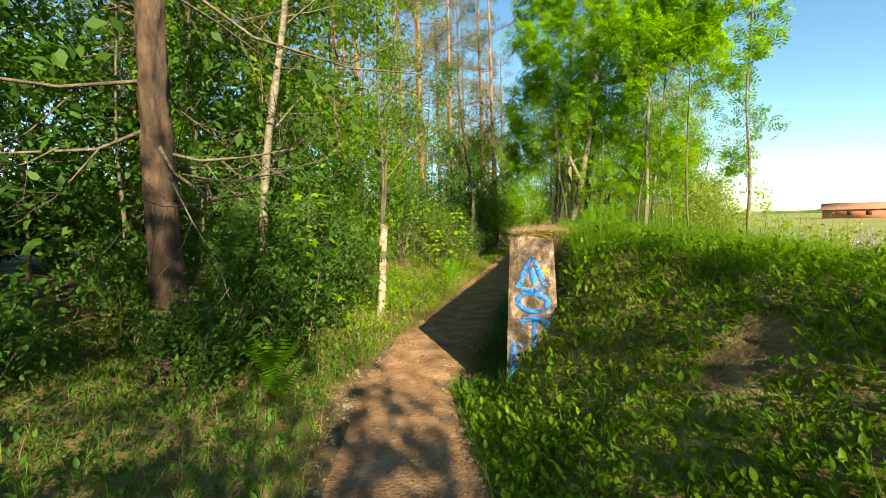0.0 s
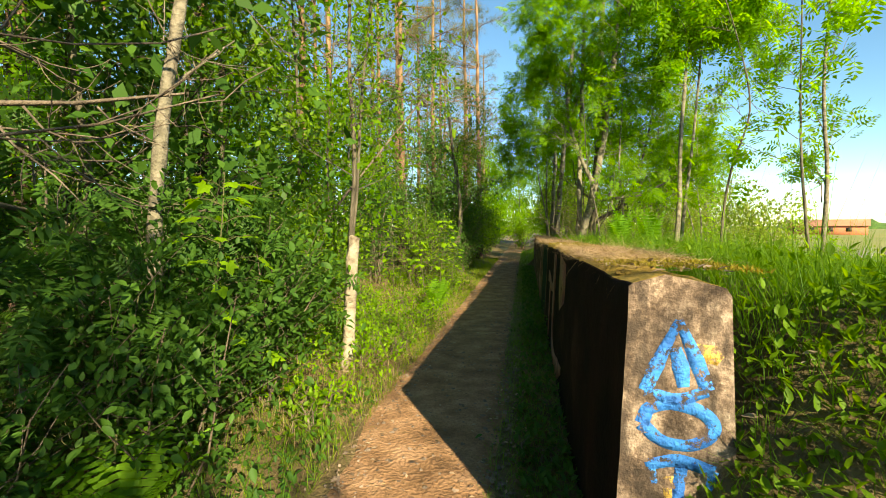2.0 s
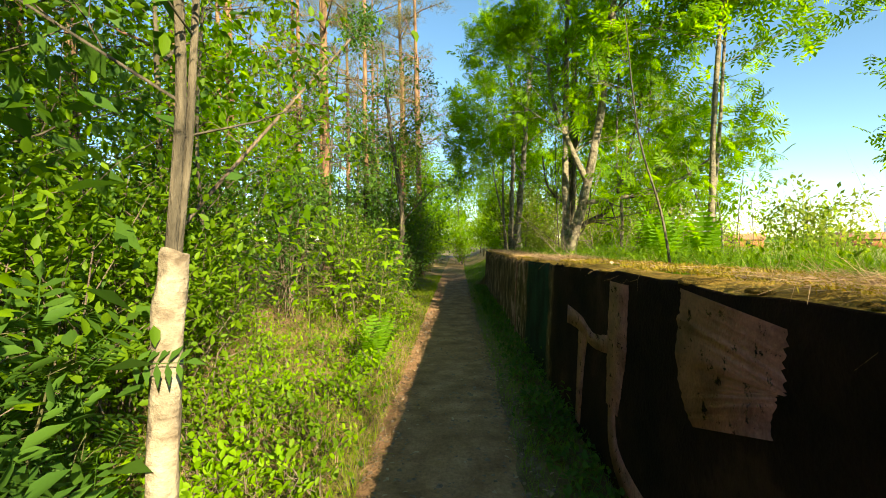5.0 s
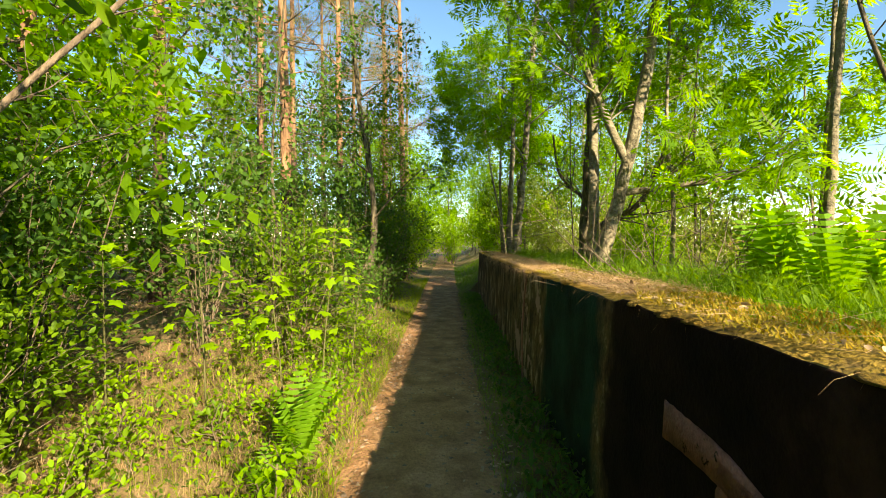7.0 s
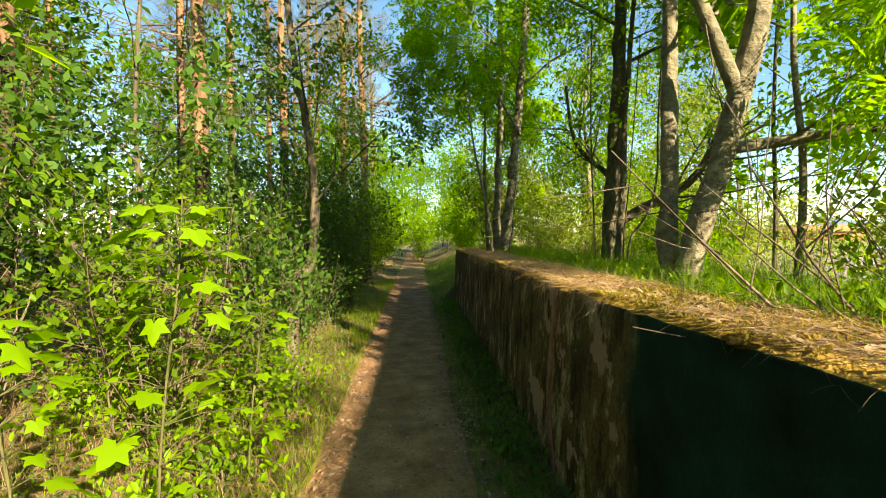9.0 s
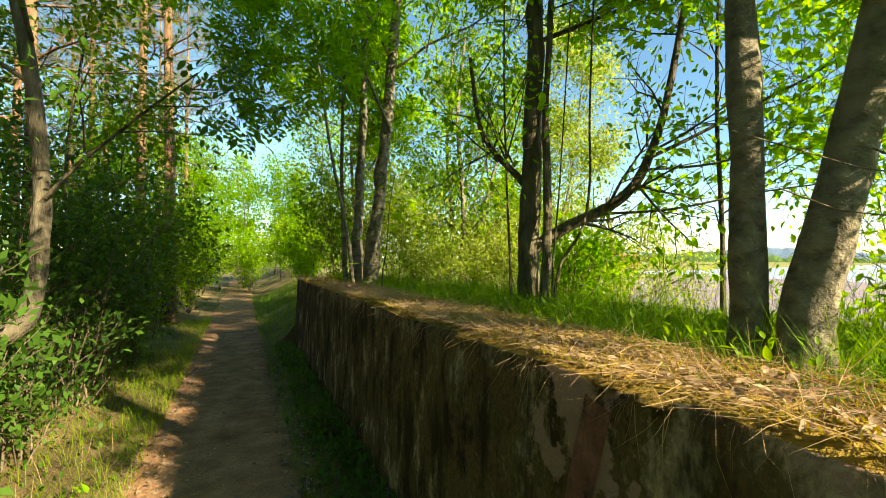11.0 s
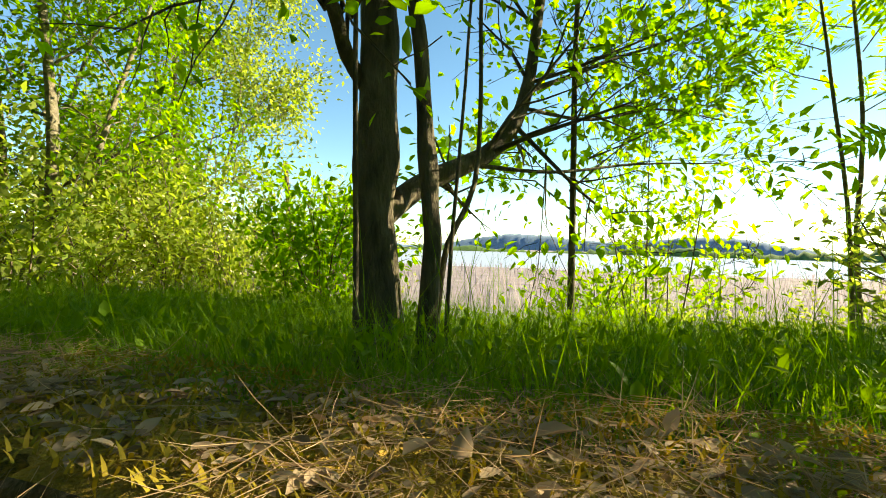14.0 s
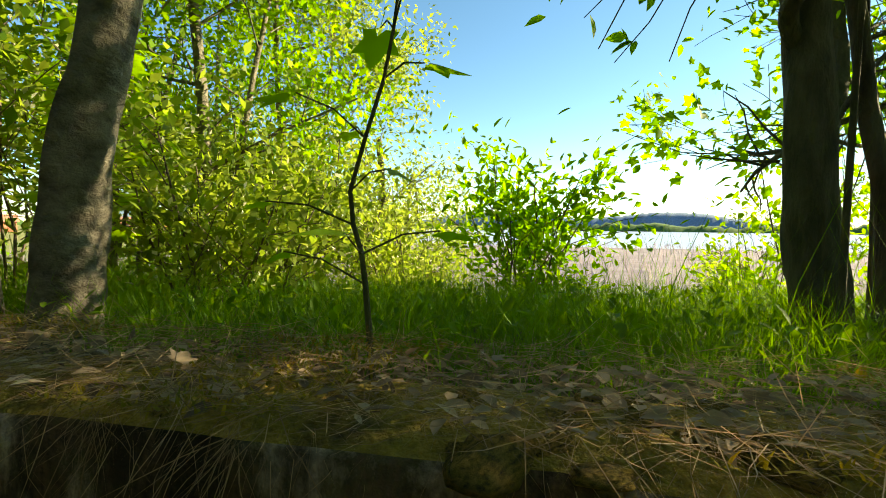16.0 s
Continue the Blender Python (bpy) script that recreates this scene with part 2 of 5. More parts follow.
def ground_mat():
    m, n, l, b = mat("ground_soil_and_turf", 0.95)
    a, f, c = tex(n, l, 1.3, 8), tex(n, l, 30, 6), tex(n, l, 0.05, 4)
    near = ramp(n, l, a, [(0.32, (0.06, 0.042, 0.022)), (0.5, (0.13, 0.095, 0.045)), (0.66, (0.26, 0.185, 0.10))])
    near = mixed(n, l, 0.5, near, ramp(n, l, f, [(0.25, (0.25, 0.25, 0.25)), (0.75, (0.75, 0.75, 0.75))]), "OVERLAY")
    reeds = ramp(n, l, tex(n, l, 0.5, 8, (1, 1, 1)), [(0.3, (0.17, 0.14, 0.155)), (0.7, (0.30, 0.255, 0.275))])
    field = ramp(n, l, c, [(0.3, (0.16, 0.18, 0.05)), (0.7, (0.26, 0.24, 0.08))])
    g = n.new("ShaderNodeTexCoord")
    sep = n.new("ShaderNodeSeparateXYZ")
    l.new(g.outputs["Object"], sep.inputs[0])
    far = n.new("ShaderNodeMapRange")
    far.inputs[1].default_value, far.inputs[2].default_value = 34, 52
    l.new(sep.outputs[1], far.inputs[0])
    low = n.new("ShaderNodeMapRange")
    low.inputs[1].default_value, low.inputs[2].default_value = -0.6, -1.05
    l.new(sep.outputs[2], low.inputs[0])
    col = mixed(n, l, low.outputs[0], near, mixed(n, l, far.outputs[0], reeds, field))
    l.new(col, b.inputs["Base Color"])
    bump(n, l, b, mixed(n, l, 0.5, a, f), 1.0, 0.05)
    return m


GROUND = ground_mat()

# ---- mesh helpers ----
rng = np.random.default_rng(7)


def raw_mesh(name, V, F, material, smooth=False):
    """A mesh from an array of points and a list of arrays of faces."""
    me = bpy.data.meshes.new(name)
    V = np.asarray(V, dtype=np.float32)
    me.vertices.add(len(V))
    me.vertices.foreach_set("co", V.ravel())
    F = [np.asarray(f, dtype=np.int32) for f in F if len(f)]
    idx = np.concatenate([f.ravel() for f in F])
    starts, k = [], 0
    for f in F:
        starts.append(k + np.arange(len(f)) * f.shape[1])
        k += f.size
    starts = np.concatenate(starts).astype(np.int32)
    me.loops.add(len(idx))
    me.loops.foreach_set("vertex_index", idx)
    me.polygons.add(len(starts))
    me.polygons.foreach_set("loop_start", starts)
    if smooth:
        me.polygons.foreach_set("use_smooth", np.ones(len(starts), dtype=bool))
    me.update(calc_edges=True)
    for mm in (material if isinstance(material, (list, tuple)) else [material]):
        me.materials.append(mm)
    return me


def part(name, me, parent=None, label=""):
    ob = new(name, me)
    if parent is not None:
        ob.parent = parent
    return tagged(ob, label)


def thing(name, label, category, at=(0, 0, 0), group="", kind=""):
    ob = new(name)
    ob.location = at
    return tagged(ob, label, category, group, kind)


def unit(a):
    return a / np.maximum(np.linalg.norm(a, axis=-1, keepdims=True), 1e-9)


T_OVATE = (np.array([(0, 0, 0), (.24, .28, .06), (.21, .62, .05), (0, 1, -.08), (-.21, .62, .05), (-.24, .28, .06)], float), [np.array([(0, 1, 2, 3), (0, 3, 4, 5)])])
T_RHOMB = (np.array([(0, 0, 0), (.26, .45, .07), (0, 1, -.05), (-.26, .45, .07)], float), [np.array([(0, 1, 2, 3)])])


def pinnate(pairs, width, length):
    V, F = [], []
    for i in range(pairs):
        y = 0.22 + 0.72 * i / pairs
        s = length * (0.75 + 0.5 * math.sin(math.pi * (i + 1) / (pairs + 1)))
        for sgn in (-1, 1):
            k = len(V)
            V += [(0, y, 0), (sgn * s * .5, y + .02, .02), (sgn * s, y + .13, -.05), (sgn * s * .45, y + width, .0)]
            F.append((k, k + 1, k + 2, k + 3) if sgn > 0 else (k, k + 3, k + 2, k + 1))
    k = len(V)
    V += [(0, .9, 0), (width * .6, 1.02, .02), (0, 1.2, -.08), (-width * .6, 1.02, .02)]
    F.append((k, k + 1, k + 2, k + 3))
    V += [(-.012, 0, 0), (.012, 0, 0), (.008, .95, -.01), (-.008, .95, -.01)]
    F.append((k + 4, k + 5, k + 6, k + 7))
    return np.array(V, float), [np.array(F)]


T_PINNATE = pinnate(5, 0.12, 0.36)
T_PINNATE_FAR = pinnate(3, 0.19, 0.40)


def maple_outline():
    pts = []
    for a, r in ((-152, .34), (-118, .66), (-94, .48), (-62, .92), (-38, .55), (-20, .74), (0, 1.05), (20, .74), (38, .55), (62, .92), (94, .48), (118, .66), (152, .34)):
        t = radians(a)
        pts.append((math.sin(t) * r * .70, .25 + math.cos(t) * r * .75, -.10 * abs(math.sin(t)) * r))
    V = [(0, .22, .04)] + pts
    F = [(0, i + 1, i) for i in range(1, len(pts))]
    V += [(-.012, -.35, 0), (.012, -.35, 0), (.0, .22, .03)]
    F.append((len(V) - 3, len(V) - 2, len(V) - 1))
    return np.array(V, float), [np.array(F)]


T_MAPLE = maple_outline()


def blade(w, bend):
    return (np.array([(-w, 0, 0), (w, 0, 0), (w * .8, .5, bend * .25), (-w * .8, .5, bend * .25), (0, 1, bend)], float),
            [np.array([(0, 1, 2, 3)]), np.array([(3, 2, 4)])])


T_BLADE = blade(.011, .42)
T_STRAW = blade(.005, .3)
T_NEEDLE = (lambda n=6: (np.array([p for i in range(n) for p in (
    (math.cos(i * 2.4) * .01 - .012, 0.07 * i, 0), (math.cos(i * 2.4) * .01 + .012, 0.07 * i, 0), (math.cos(i * 2.4) * .42, .07 * i + .45, math.sin(i * 2.4) * .42))], float),
    [np.array([(3 * i, 3 * i + 1, 3 * i + 2) for i in range(n)])]))()


def scatter(P, D, size, template, up=0.6, seed=1):
    """Copies of a small template at points P along directions D, with upward-leaning faces: arrays for raw_mesh."""
    r = np.random.default_rng(seed)
    P, D = np.asarray(P, float), unit(np.asarray(D, float))
    n = len(P)
    N = unit(r.normal(size=(n, 3)) * (1 - up) + np.array([0, 0, up]))
    X = unit(np.cross(D, N))
    Z = np.cross(X, D)
    T, F = template
    size = np.broadcast_to(size, (n,))[:, None, None]
    V = P[:, None, :] + size * (T[None, :, 0:1] * X[:, None, :] + T[None, :, 1:2] * D[:, None, :] + T[None, :, 2:3] * Z[:, None, :])
    off = (np.arange(n) * len(T))[:, None, None]
    return V.reshape(-1, 3), [(f[None] + off).reshape(-1, f.shape[1]) for f in F]


def tubes(lines, sides=6):
    """Tapered tubes round polylines of (points, radii)."""
    VV, FF, k = [], [], 0
    ang = np.arange(sides) * 2 * math.pi / sides
    for P, R in lines:
        P, R = np.asarray(P, float), np.asarray(R, float)
        T = unit(np.gradient(P, axis=0))
        ref = np.where(np.abs(T[:, 2:3]) > .9, np.array([[1., 0, 0]]), np.array([[0, 0, 1.]]))
        ref = np.broadcast_to(ref[0], T.shape)
        U = unit(np.cross(T, ref))
        W = np.cross(T, U)
        ring = P[:, None] + R[:, None, None] * (np.cos(ang)[None, :, None] * U[:, None] + np.sin(ang)[None, :, None] * W[:, None])
        VV.append(ring.reshape(-1, 3))
        m = len(P)
        i, j = np.meshgrid(np.arange(m - 1), np.arange(sides), indexing="ij")
        a = i * sides + j
        c = i * sides + (j + 1) % sides
        FF.append(np.stack([a, c, c + sides, a + sides], -1).reshape(-1, 4) + k)
        k += m * sides
    return np.concatenate(VV), [np.concatenate(FF)]


def rugged(P, R, sides, ridge, knot, seed):
    """A trunk's tube with bark ridges and low swellings along a polyline."""
    seg = np.linalg.norm(np.diff(P, axis=0), axis=1)
    d = np.concatenate([[0], np.cumsum(seg)])
    near = np.arange(0, min(d[-1], 3.6), .045)
    t = np.concatenate([near, np.linspace(near[-1] + .2, d[-1], 10)]) if d[-1] > near[-1] + .4 else np.append(near[:-1], d[-1])
    Q = np.stack([np.interp(t, d, P[:, k]) for k in range(3)], -1)
    RR = np.interp(t, d, R)
    V, F = tubes([(Q, RR)], sides)
    V = V.reshape(len(t), sides, 3)
    a = np.arange(sides) * 2 * math.pi / sides
    g = np.zeros((len(t), sides))
    for i, h in enumerate(t):
        for j in range(sides):
            c, e = math.cos(a[j]), math.sin(a[j])
            g[i, j] = ridge * noise.noise(Vector((c * 3.2, e * 3.2, h * 2.4 + seed))) + ridge * .6 * noise.noise(Vector((c * 7, e * 7, h * 9 + seed))) + knot * max(0, noise.noise(Vector((c * 1.1, e * 1.1, h * 2.6 + seed * 3))) - .12)
    V = Q[:, None] + (V - Q[:, None]) * (1 + g)[..., None]
    return V.reshape(-1, 3), F


def wiggle(a, b, r0, r1, n, amp, r, sag=0.0):
    a, b = np.asarray(a, float), np.asarray(b, float)
    t = np.linspace(0, 1, n)[:, None]
    w = np.cumsum(r.normal(size=(n, 3)), 0) * amp
    w -= t * w[-1]
    P = a + (b - a) * t + w * (1 if n > 2 else 0)
    P[:, 2] += sag * np.sin(np.pi * t[:, 0])
    return P, np.linspace(r0, r1, n)


def spline(pts, n=14):
    """A smooth line through a few points."""
    p = np.asarray(pts, float)
    q = np.vstack([2 * p[0] - p[1], p, 2 * p[-1] - p[-2]])
    out = []
    for i in range(len(p) - 1):
        a, b, c, d = q[i:i + 4]
        for t in np.linspace(0, 1, max(2, n // (len(p) - 1)), endpoint=False):
            out.append(.5 * (2 * b + (c - a) * t + (2 * a - 5 * b + 4 * c - d) * t * t + (3 * b - a - 3 * c + d) * t ** 3))
    out.append(p[-1])
    return np.array(out)


# ---- the lie of the land ----
FACE0, SLOPE = 0.54, 0.226
WALL_A, WALL_B = 3.80, 19.60
THICK = 0.34


def face_x(y):
    return FACE0 + SLOPE * (y - 3.82)


def top_z(y):
    return np.interp(np.asarray(y, float), [3.8, 8.7, 12.0, 20.0], [1.36, 1.27, 1.195, 1.15])


def path_x(y):
    return np.interp(y, [-30, -4, 0, 1.6, 2.8, 4.2, 6, 22, 28, 36, 60], [2.5, 0.35, 0.0, -0.12, -0.24, -0.42, -0.02, 3.6, 5.0, 6.9, 12.2])


def step(a, b, v):
    t = np.clip((v - a) / (b - a), 0, 1)
    return t * t * (3 - 2 * t)


def ripple(x, y):
    return (np.sin(x * 1.7 + y * .6) * np.sin(y * 1.3 - x * .4) * .5 + np.sin(x * 4.1 - y * 2.3) * np.sin(y * 3.7 + x * 1.9) * .3 + np.sin(x * 9.3 + y * 7.1) * .12)


def land(x, y):
    x, y = np.asarray(x, float), np.asarray(y, float)
    n = (x - face_x(y)) * .975
    pc = path_x(y)
    top = top_z(y) - 0.05
    inside = step(WALL_A, WALL_A + .02, y) * (1 - step(WALL_B - .02, WALL_B, y))
    w = 1.35 + .55 * np.clip(WALL_A - y, 0, 4.5) + .3 * np.clip(y - WALL_B, 0, 5)
    ramp_h = top * step(0, 1, (x - pc - .52) / w)
    settle = step(WALL_A, WALL_A + 2.4, y)
    bank = np.where(n > .15, top * settle + ramp_h * (1 - settle), 0)
    h = np.where(inside > .5, bank, ramp_h)
    edge = 2.6 + np.clip(3.8 - y, 0, 8) * .25
    fall = step(edge, edge + 4.6, n)
    h = h - .1 * np.clip(n - .35, 0, 2.6) * np.where(n > .3, 1, 0)
    h = h * (1 - fall) + (-1.2) * fall
    left = np.clip(pc - .62 - x, 0, None)
    h = h + .28 * step(0, 3.5, left) + .25 * step(4, 20, left)
    rough = step(.6, 1.1, np.abs(x - pc)) * (1 - step(12, 20, np.abs(n))) * np.where((inside > .5) & (n > -.35) & (n < .5), 0.25, 1)
    h = h + ripple(x, y) * .055 * rough
    lake = step(72, 84, n) * (1 - step(50, 75, y)) * (1 - step(430, 460, n))
    return h - 2.2 * lake


def spread(lo, hi, fine_lo, fine_hi, d, grow=1.22):
    mid = list(np.arange(fine_lo, fine_hi + d * .5, d))
    a, s = mid[0], d
    while a > lo:
        s *= grow
        a -= s
        mid.insert(0, a)
    b, s = mid[-1], d
    while b < hi:
        s *= grow
        b += s
        mid.append(b)
    return np.array(mid)


us = np.sort(np.concatenate([spread(-2500, 2500, -9, 9, .16), [.08, .24]]))
ys = np.sort(np.concatenate([spread(-2500, 2500, -4, 24, .16), [WALL_A + .005, WALL_A + .03, WALL_B - .03, WALL_B - .005]]))
UU, YY = np.meshgrid(us, ys, indexing="ij")
XX = face_x(np.clip(YY, -40, 70)) + UU / .975
ZZ = land(XX, YY)
nu, ny = UU.shape
ii, jj = np.meshgrid(np.arange(nu - 1), np.arange(ny - 1), indexing="ij")
a0 = ii * ny + jj
GF = np.stack([a0, a0 + ny, a0 + ny + 1, a0 + 1], -1).reshape(-1, 4)
ground = part("ground", raw_mesh("ground", np.stack([XX, YY, ZZ], -1).reshape(-1, 3), [GF], GROUND, True))
tagged(ground, "uneven soil and turf with a flat reed marsh beyond", "ground", "", "structure")

# the trodden path
py = np.arange(-8, 46, .12)
cross = np.linspace(-1, 1, 13)
half = .51 + .035 * np.sin(py * 1.3) + .02 * np.sin(py * 3.1) + .03 * np.array([noise.noise(Vector((v * 3.1, 0, 4))) for v in py])
wide = np.where(cross < 0, 1, 0)[None] * (.19 * step(4.6, 6.5, py))[:, None] * cross[None]
PX = path_x(py)[:, None] + half[:, None] * cross[None] + wide 
PYY = np.repeat(py[:, None], 13, 1)
PZ = land(PX, PYY) * (np.abs(cross) > 2) + .022 - .03 * np.abs(cross[None]) ** 6 + ripple(PX * 2, PYY * 2) * .006 + np.where(PYY > 20, land(path_x(py), py)[:, None], 0)
i2, j2 = np.meshgrid(np.arange(len(py) - 1), np.arange(12), indexing="ij")
p0 = i2 * 13 + j2
path_ob = part("path", raw_mesh("path", np.stack([PX, PYY, PZ], -1).reshape(-1, 3), [np.stack([p0, p0 + 1, p0 + 14, p0 + 13], -1).reshape(-1, 4)], GRAVEL, True))
tagged(path_ob, "narrow trodden footpath of brown earth and gravel", "path", "", "structure")

# lake, far shore and hills
lx = np.array([(60, -900, -1.45), (900, -900, -1.45), (900, 110, -1.45), (60, 110, -1.45)], float)
tagged(part("water", raw_mesh("water", lx, [np.array([(0, 1, 2, 3)])], WATER)), "pale calm lake beyond the reeds", "lake", "", "structure")


def ridge(name, cx, cy, r, a0, a1, h, rough, material, label, depth=60):
    t = np.linspace(radians(a0), radians(a1), 260)
    hh = h * (.55 + .45 * np.sin(t * 5 + r) * np.sin(t * 11)) + rough * np.sin(t * 170) * np.sin(t * 97) + rough * .6 * np.sin(t * 410 + 1)
    rows = []
    for k, (dr, f) in enumerate(((0, 0), (depth * .1, .75), (depth * .4, 1), (depth, .9))):
        rows.append(np.stack([cx + (r + dr) * np.cos(t), cy + (r + dr) * np.sin(t), -2 + np.maximum(hh, 1) * f], -1))
    V = np.concatenate(rows)
    m = len(t)
    i, j = np.meshgrid(np.arange(3), np.arange(m - 1), indexing="ij")
    q = i * m + j
    ob = part(name, raw_mesh(name, V, [np.stack([q, q + 1, q + m + 1, q + m], -1).reshape(-1, 4)], material, True))
    return tagged(ob, label, "backdrop", "", "structure")


ridge("far_shore_backdrop", 0, 10, 430, -75, 60, 9, 2.0, FAR_GREEN, "wooded far shore of the lake")
ridge("far_hill_backdrop", 0, 10, 1500, -60, 35, 62, 2.5, FAR_HILL, "wooded hills on the horizon, coloured blue for distance haze", 300)

# ---- the concrete wall ----


def lerp_face(s, z, out=0.0):
    """A point on the wall's face: s metres along from its near end, z up, out from the concrete."""
    y = WALL_A + s * .9754
    return np.array([face_x(y) - out * .9754, y + out * .2204, z])


def wall():
    th = thing("retaining_wall", "long low concrete retaining wall, mossy, stained and painted over", "wall", kind="structure")
    L = (WALL_B - WALL_A) / .9754
    ns, nz = int(L / .12), 12
    V, F, mi = [], [], []
    along, right = np.array([.2204, .9754, 0]), np.array([.9754, -.2204, 0])
    base = np.array([face_x(WALL_A), WALL_A, 0])
    prof = [(-.06, -.35)] + [(-.05 + .05 * k / (nz - 1), -.0 + k / (nz - 1)) for k in range(nz)] + [(.012, 1.004), (THICK * .35, 1.016), (THICK * .7, 1.014), (THICK - .012, 1.0), (THICK, .975), (THICK + .03, .5), (THICK + .05, -.35)]
    m = len(prof)
    for i in range(ns + 1):
        s = L * i / ns
        h = float(top_z(WALL_A + s * .9754))
        for k, (nn, zz) in enumerate(prof):
            j = noise.noise(Vector((s * 2.2, k * .6, 3))) * .006 + noise.noise(Vector((s * 7, k * 1.9, 9))) * .004
            chip = -.03 * max(0, noise.noise(Vector((s * 1.6, 5, 0))) - .15) if 9 < k < 15 else 0
            z = zz * h if zz > 0 else zz
            lump = .03 * max(0, noise.noise(Vector((s * 3.1, k * .9, 7))) + .15) if 13 <= k <= 16 else 0
            V.append(base + along * s + right * (nn + j) + np.array([0, 0, z + j * .7 + chip + lump]))
    for i in range(ns):
        for k in range(m - 1):
            F.append((i * m + k, i * m + k + 1, (i + 1) * m + k + 1, (i + 1) * m + k))
            mi.append(1 if 13 <= k <= 16 else 0)
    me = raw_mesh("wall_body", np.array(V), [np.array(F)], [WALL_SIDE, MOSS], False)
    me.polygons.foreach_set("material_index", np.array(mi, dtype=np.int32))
    part("wall_body", me, th)
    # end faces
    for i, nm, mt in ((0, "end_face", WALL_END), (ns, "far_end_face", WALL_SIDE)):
        ring = np.array(V[i * m:(i + 1) * m])
        c = ring.mean(0)
        rows = [c + (ring - c) * f for f in (1, .66, .33)] + [c[None]]
        VV = np.concatenate(rows)
        VV += along * np.array([noise.noise(Vector(v) * 9) * .0008 for v in VV])[:, None] * np.concatenate([np.zeros(m), np.ones(len(VV) - m)])[:, None]
        FF = [(r * m + k, r * m + (k + 1) % m, (r + 1) * m + (k + 1) % m, (r + 1) * m + k) for r in range(2) for k in range(m)]
        TT = [(2 * m + k, 2 * m + (k + 1) % m, 3 * m) for k in range(m)]
        part(nm, raw_mesh(nm, VV, [np.array(FF), np.array(TT)], mt), th, "pale weathered concrete end" if i == 0 else "")
    return th


WALL = wall()


def paint(name, pts, widths, material, label="", on_end=True, lift=.0014):
    """A brush stroke lying on the wall: on its end (across, up) or on its face (along, up)."""
    P = spline(pts, 40) if len(pts) > 2 else np.linspace(pts[0], pts[1], 24)
    W = np.interp(np.linspace(0, 1, len(P)), np.linspace(0, 1, len(widths)), widths)
    T = unit(np.gradient(P, axis=0))
    N = np.stack([-T[:, 1], T[:, 0]], -1)
    rag = .025
    r = np.random.default_rng(len(name) + int(abs(P[0, 0]) * 1000))
    Lp = P + N * (W * (1 + np.clip(r.normal(size=len(P)), -2, 2) * rag))[:, None]
    Rp = P - N * (W * (1 + np.clip(r.normal(size=len(P)), -2, 2) * rag))[:, None]
    along, right = np.array([.2204, .9754, 0]), np.array([.9754, -.2204, 0])
    base = np.array([face_x(WALL_A), WALL_A, 0])

    def lay(q):
        if on_end:
            return base + right * q[0] - along * lift + np.array([0, 0, q[1]])
        return base + along * q[0] - right * (lift + .05 * (1 - q[1] / 1.2)) + np.array([0, 0, q[1]])
    rows = [[lay(q) for q in Lp], [lay(q) for q in Rp]]
    V = np.array(rows[0] + rows[1])
    back = V + (along * .0006 if on_end else right * .008)
    n = len(P)
    F = [(k, k + 1, n + k + 1, n + k) for k in range(n - 1)]
    V = np.concatenate([V, back])
    F += [(k, 2 * n + k, 2 * n + k + 1, k + 1) for k in range(n - 1)] + [(n + k, n + k + 1, 3 * n + k + 1, 3 * n + k) for k in range(n - 1)]
    return part(name, raw_mesh(name, V, [np.array(F)], material), WALL, label)


# strokes on the wall's end
paint("painted_stroke", [(.17, 1.24), (.10, 1.08), (.06, .98)], [.012, .026, .024], PAINT_BLUE, "blue spray-painted stroke")
paint("painted_stroke", [(.17, 1.24), (.23, 1.10), (.27, .99)], [.014, .026, .024], PAINT_BLUE)
paint("painted_stroke", [(.06, .98), (.17, .955), (.27, .99)], [.02, .022, .02], PAINT_BLUE)
paint("painted_stroke", [(.16, 1.14), (.18, 1.07), (.19, 1.0)], [.02, .03, .02], PAINT_BLUE)
paint("painted_stroke", [(.05, .86), (.08, .92), (.17, .94), (.27, .90), (.29, .84), (.22, .79), (.12, .80), (.05, .86)], [.025, .024, .026, .024, .026, .022, .022, .025], PAINT_BLUE)
paint("painted_stroke", [(.08, .71), (.18, .73), (.30, .70)], [.02, .025, .02], PAINT_BLUE)
paint("painted_stroke", [(.08, .72), (.10, .64)], [.018, .01], PAINT_BLUE)
paint("painted_stroke", [(.30, .70), (.28, .63)], [.02, .012], PAINT_BLUE)
paint("painted_stroke", [(.19, .72), (.18, .60), (.185, .46)], [.022, .02, .016], PAINT_BLUE)
paint("painted_stroke", [(.01, .55), (.015, .40), (.0, .22)], [.02, .035, .045], PAINT_BLUE)
paint("painted_stroke", [(.06, .52), (.09, .49)], [.016, .012], PAINT_BLUE)
paint("painted_patch", [(.15, .67), (.155, .60), (.15, .55)], [.02, .028, .015], PAINT_OCHRE, "ochre paint patch", lift=.0011)
paint("painted_patch", [(.22, 1.14), (.28, 1.12), (.31, 1.10)], [.02, .035, .02], PAINT_OCHRE, lift=.0011)
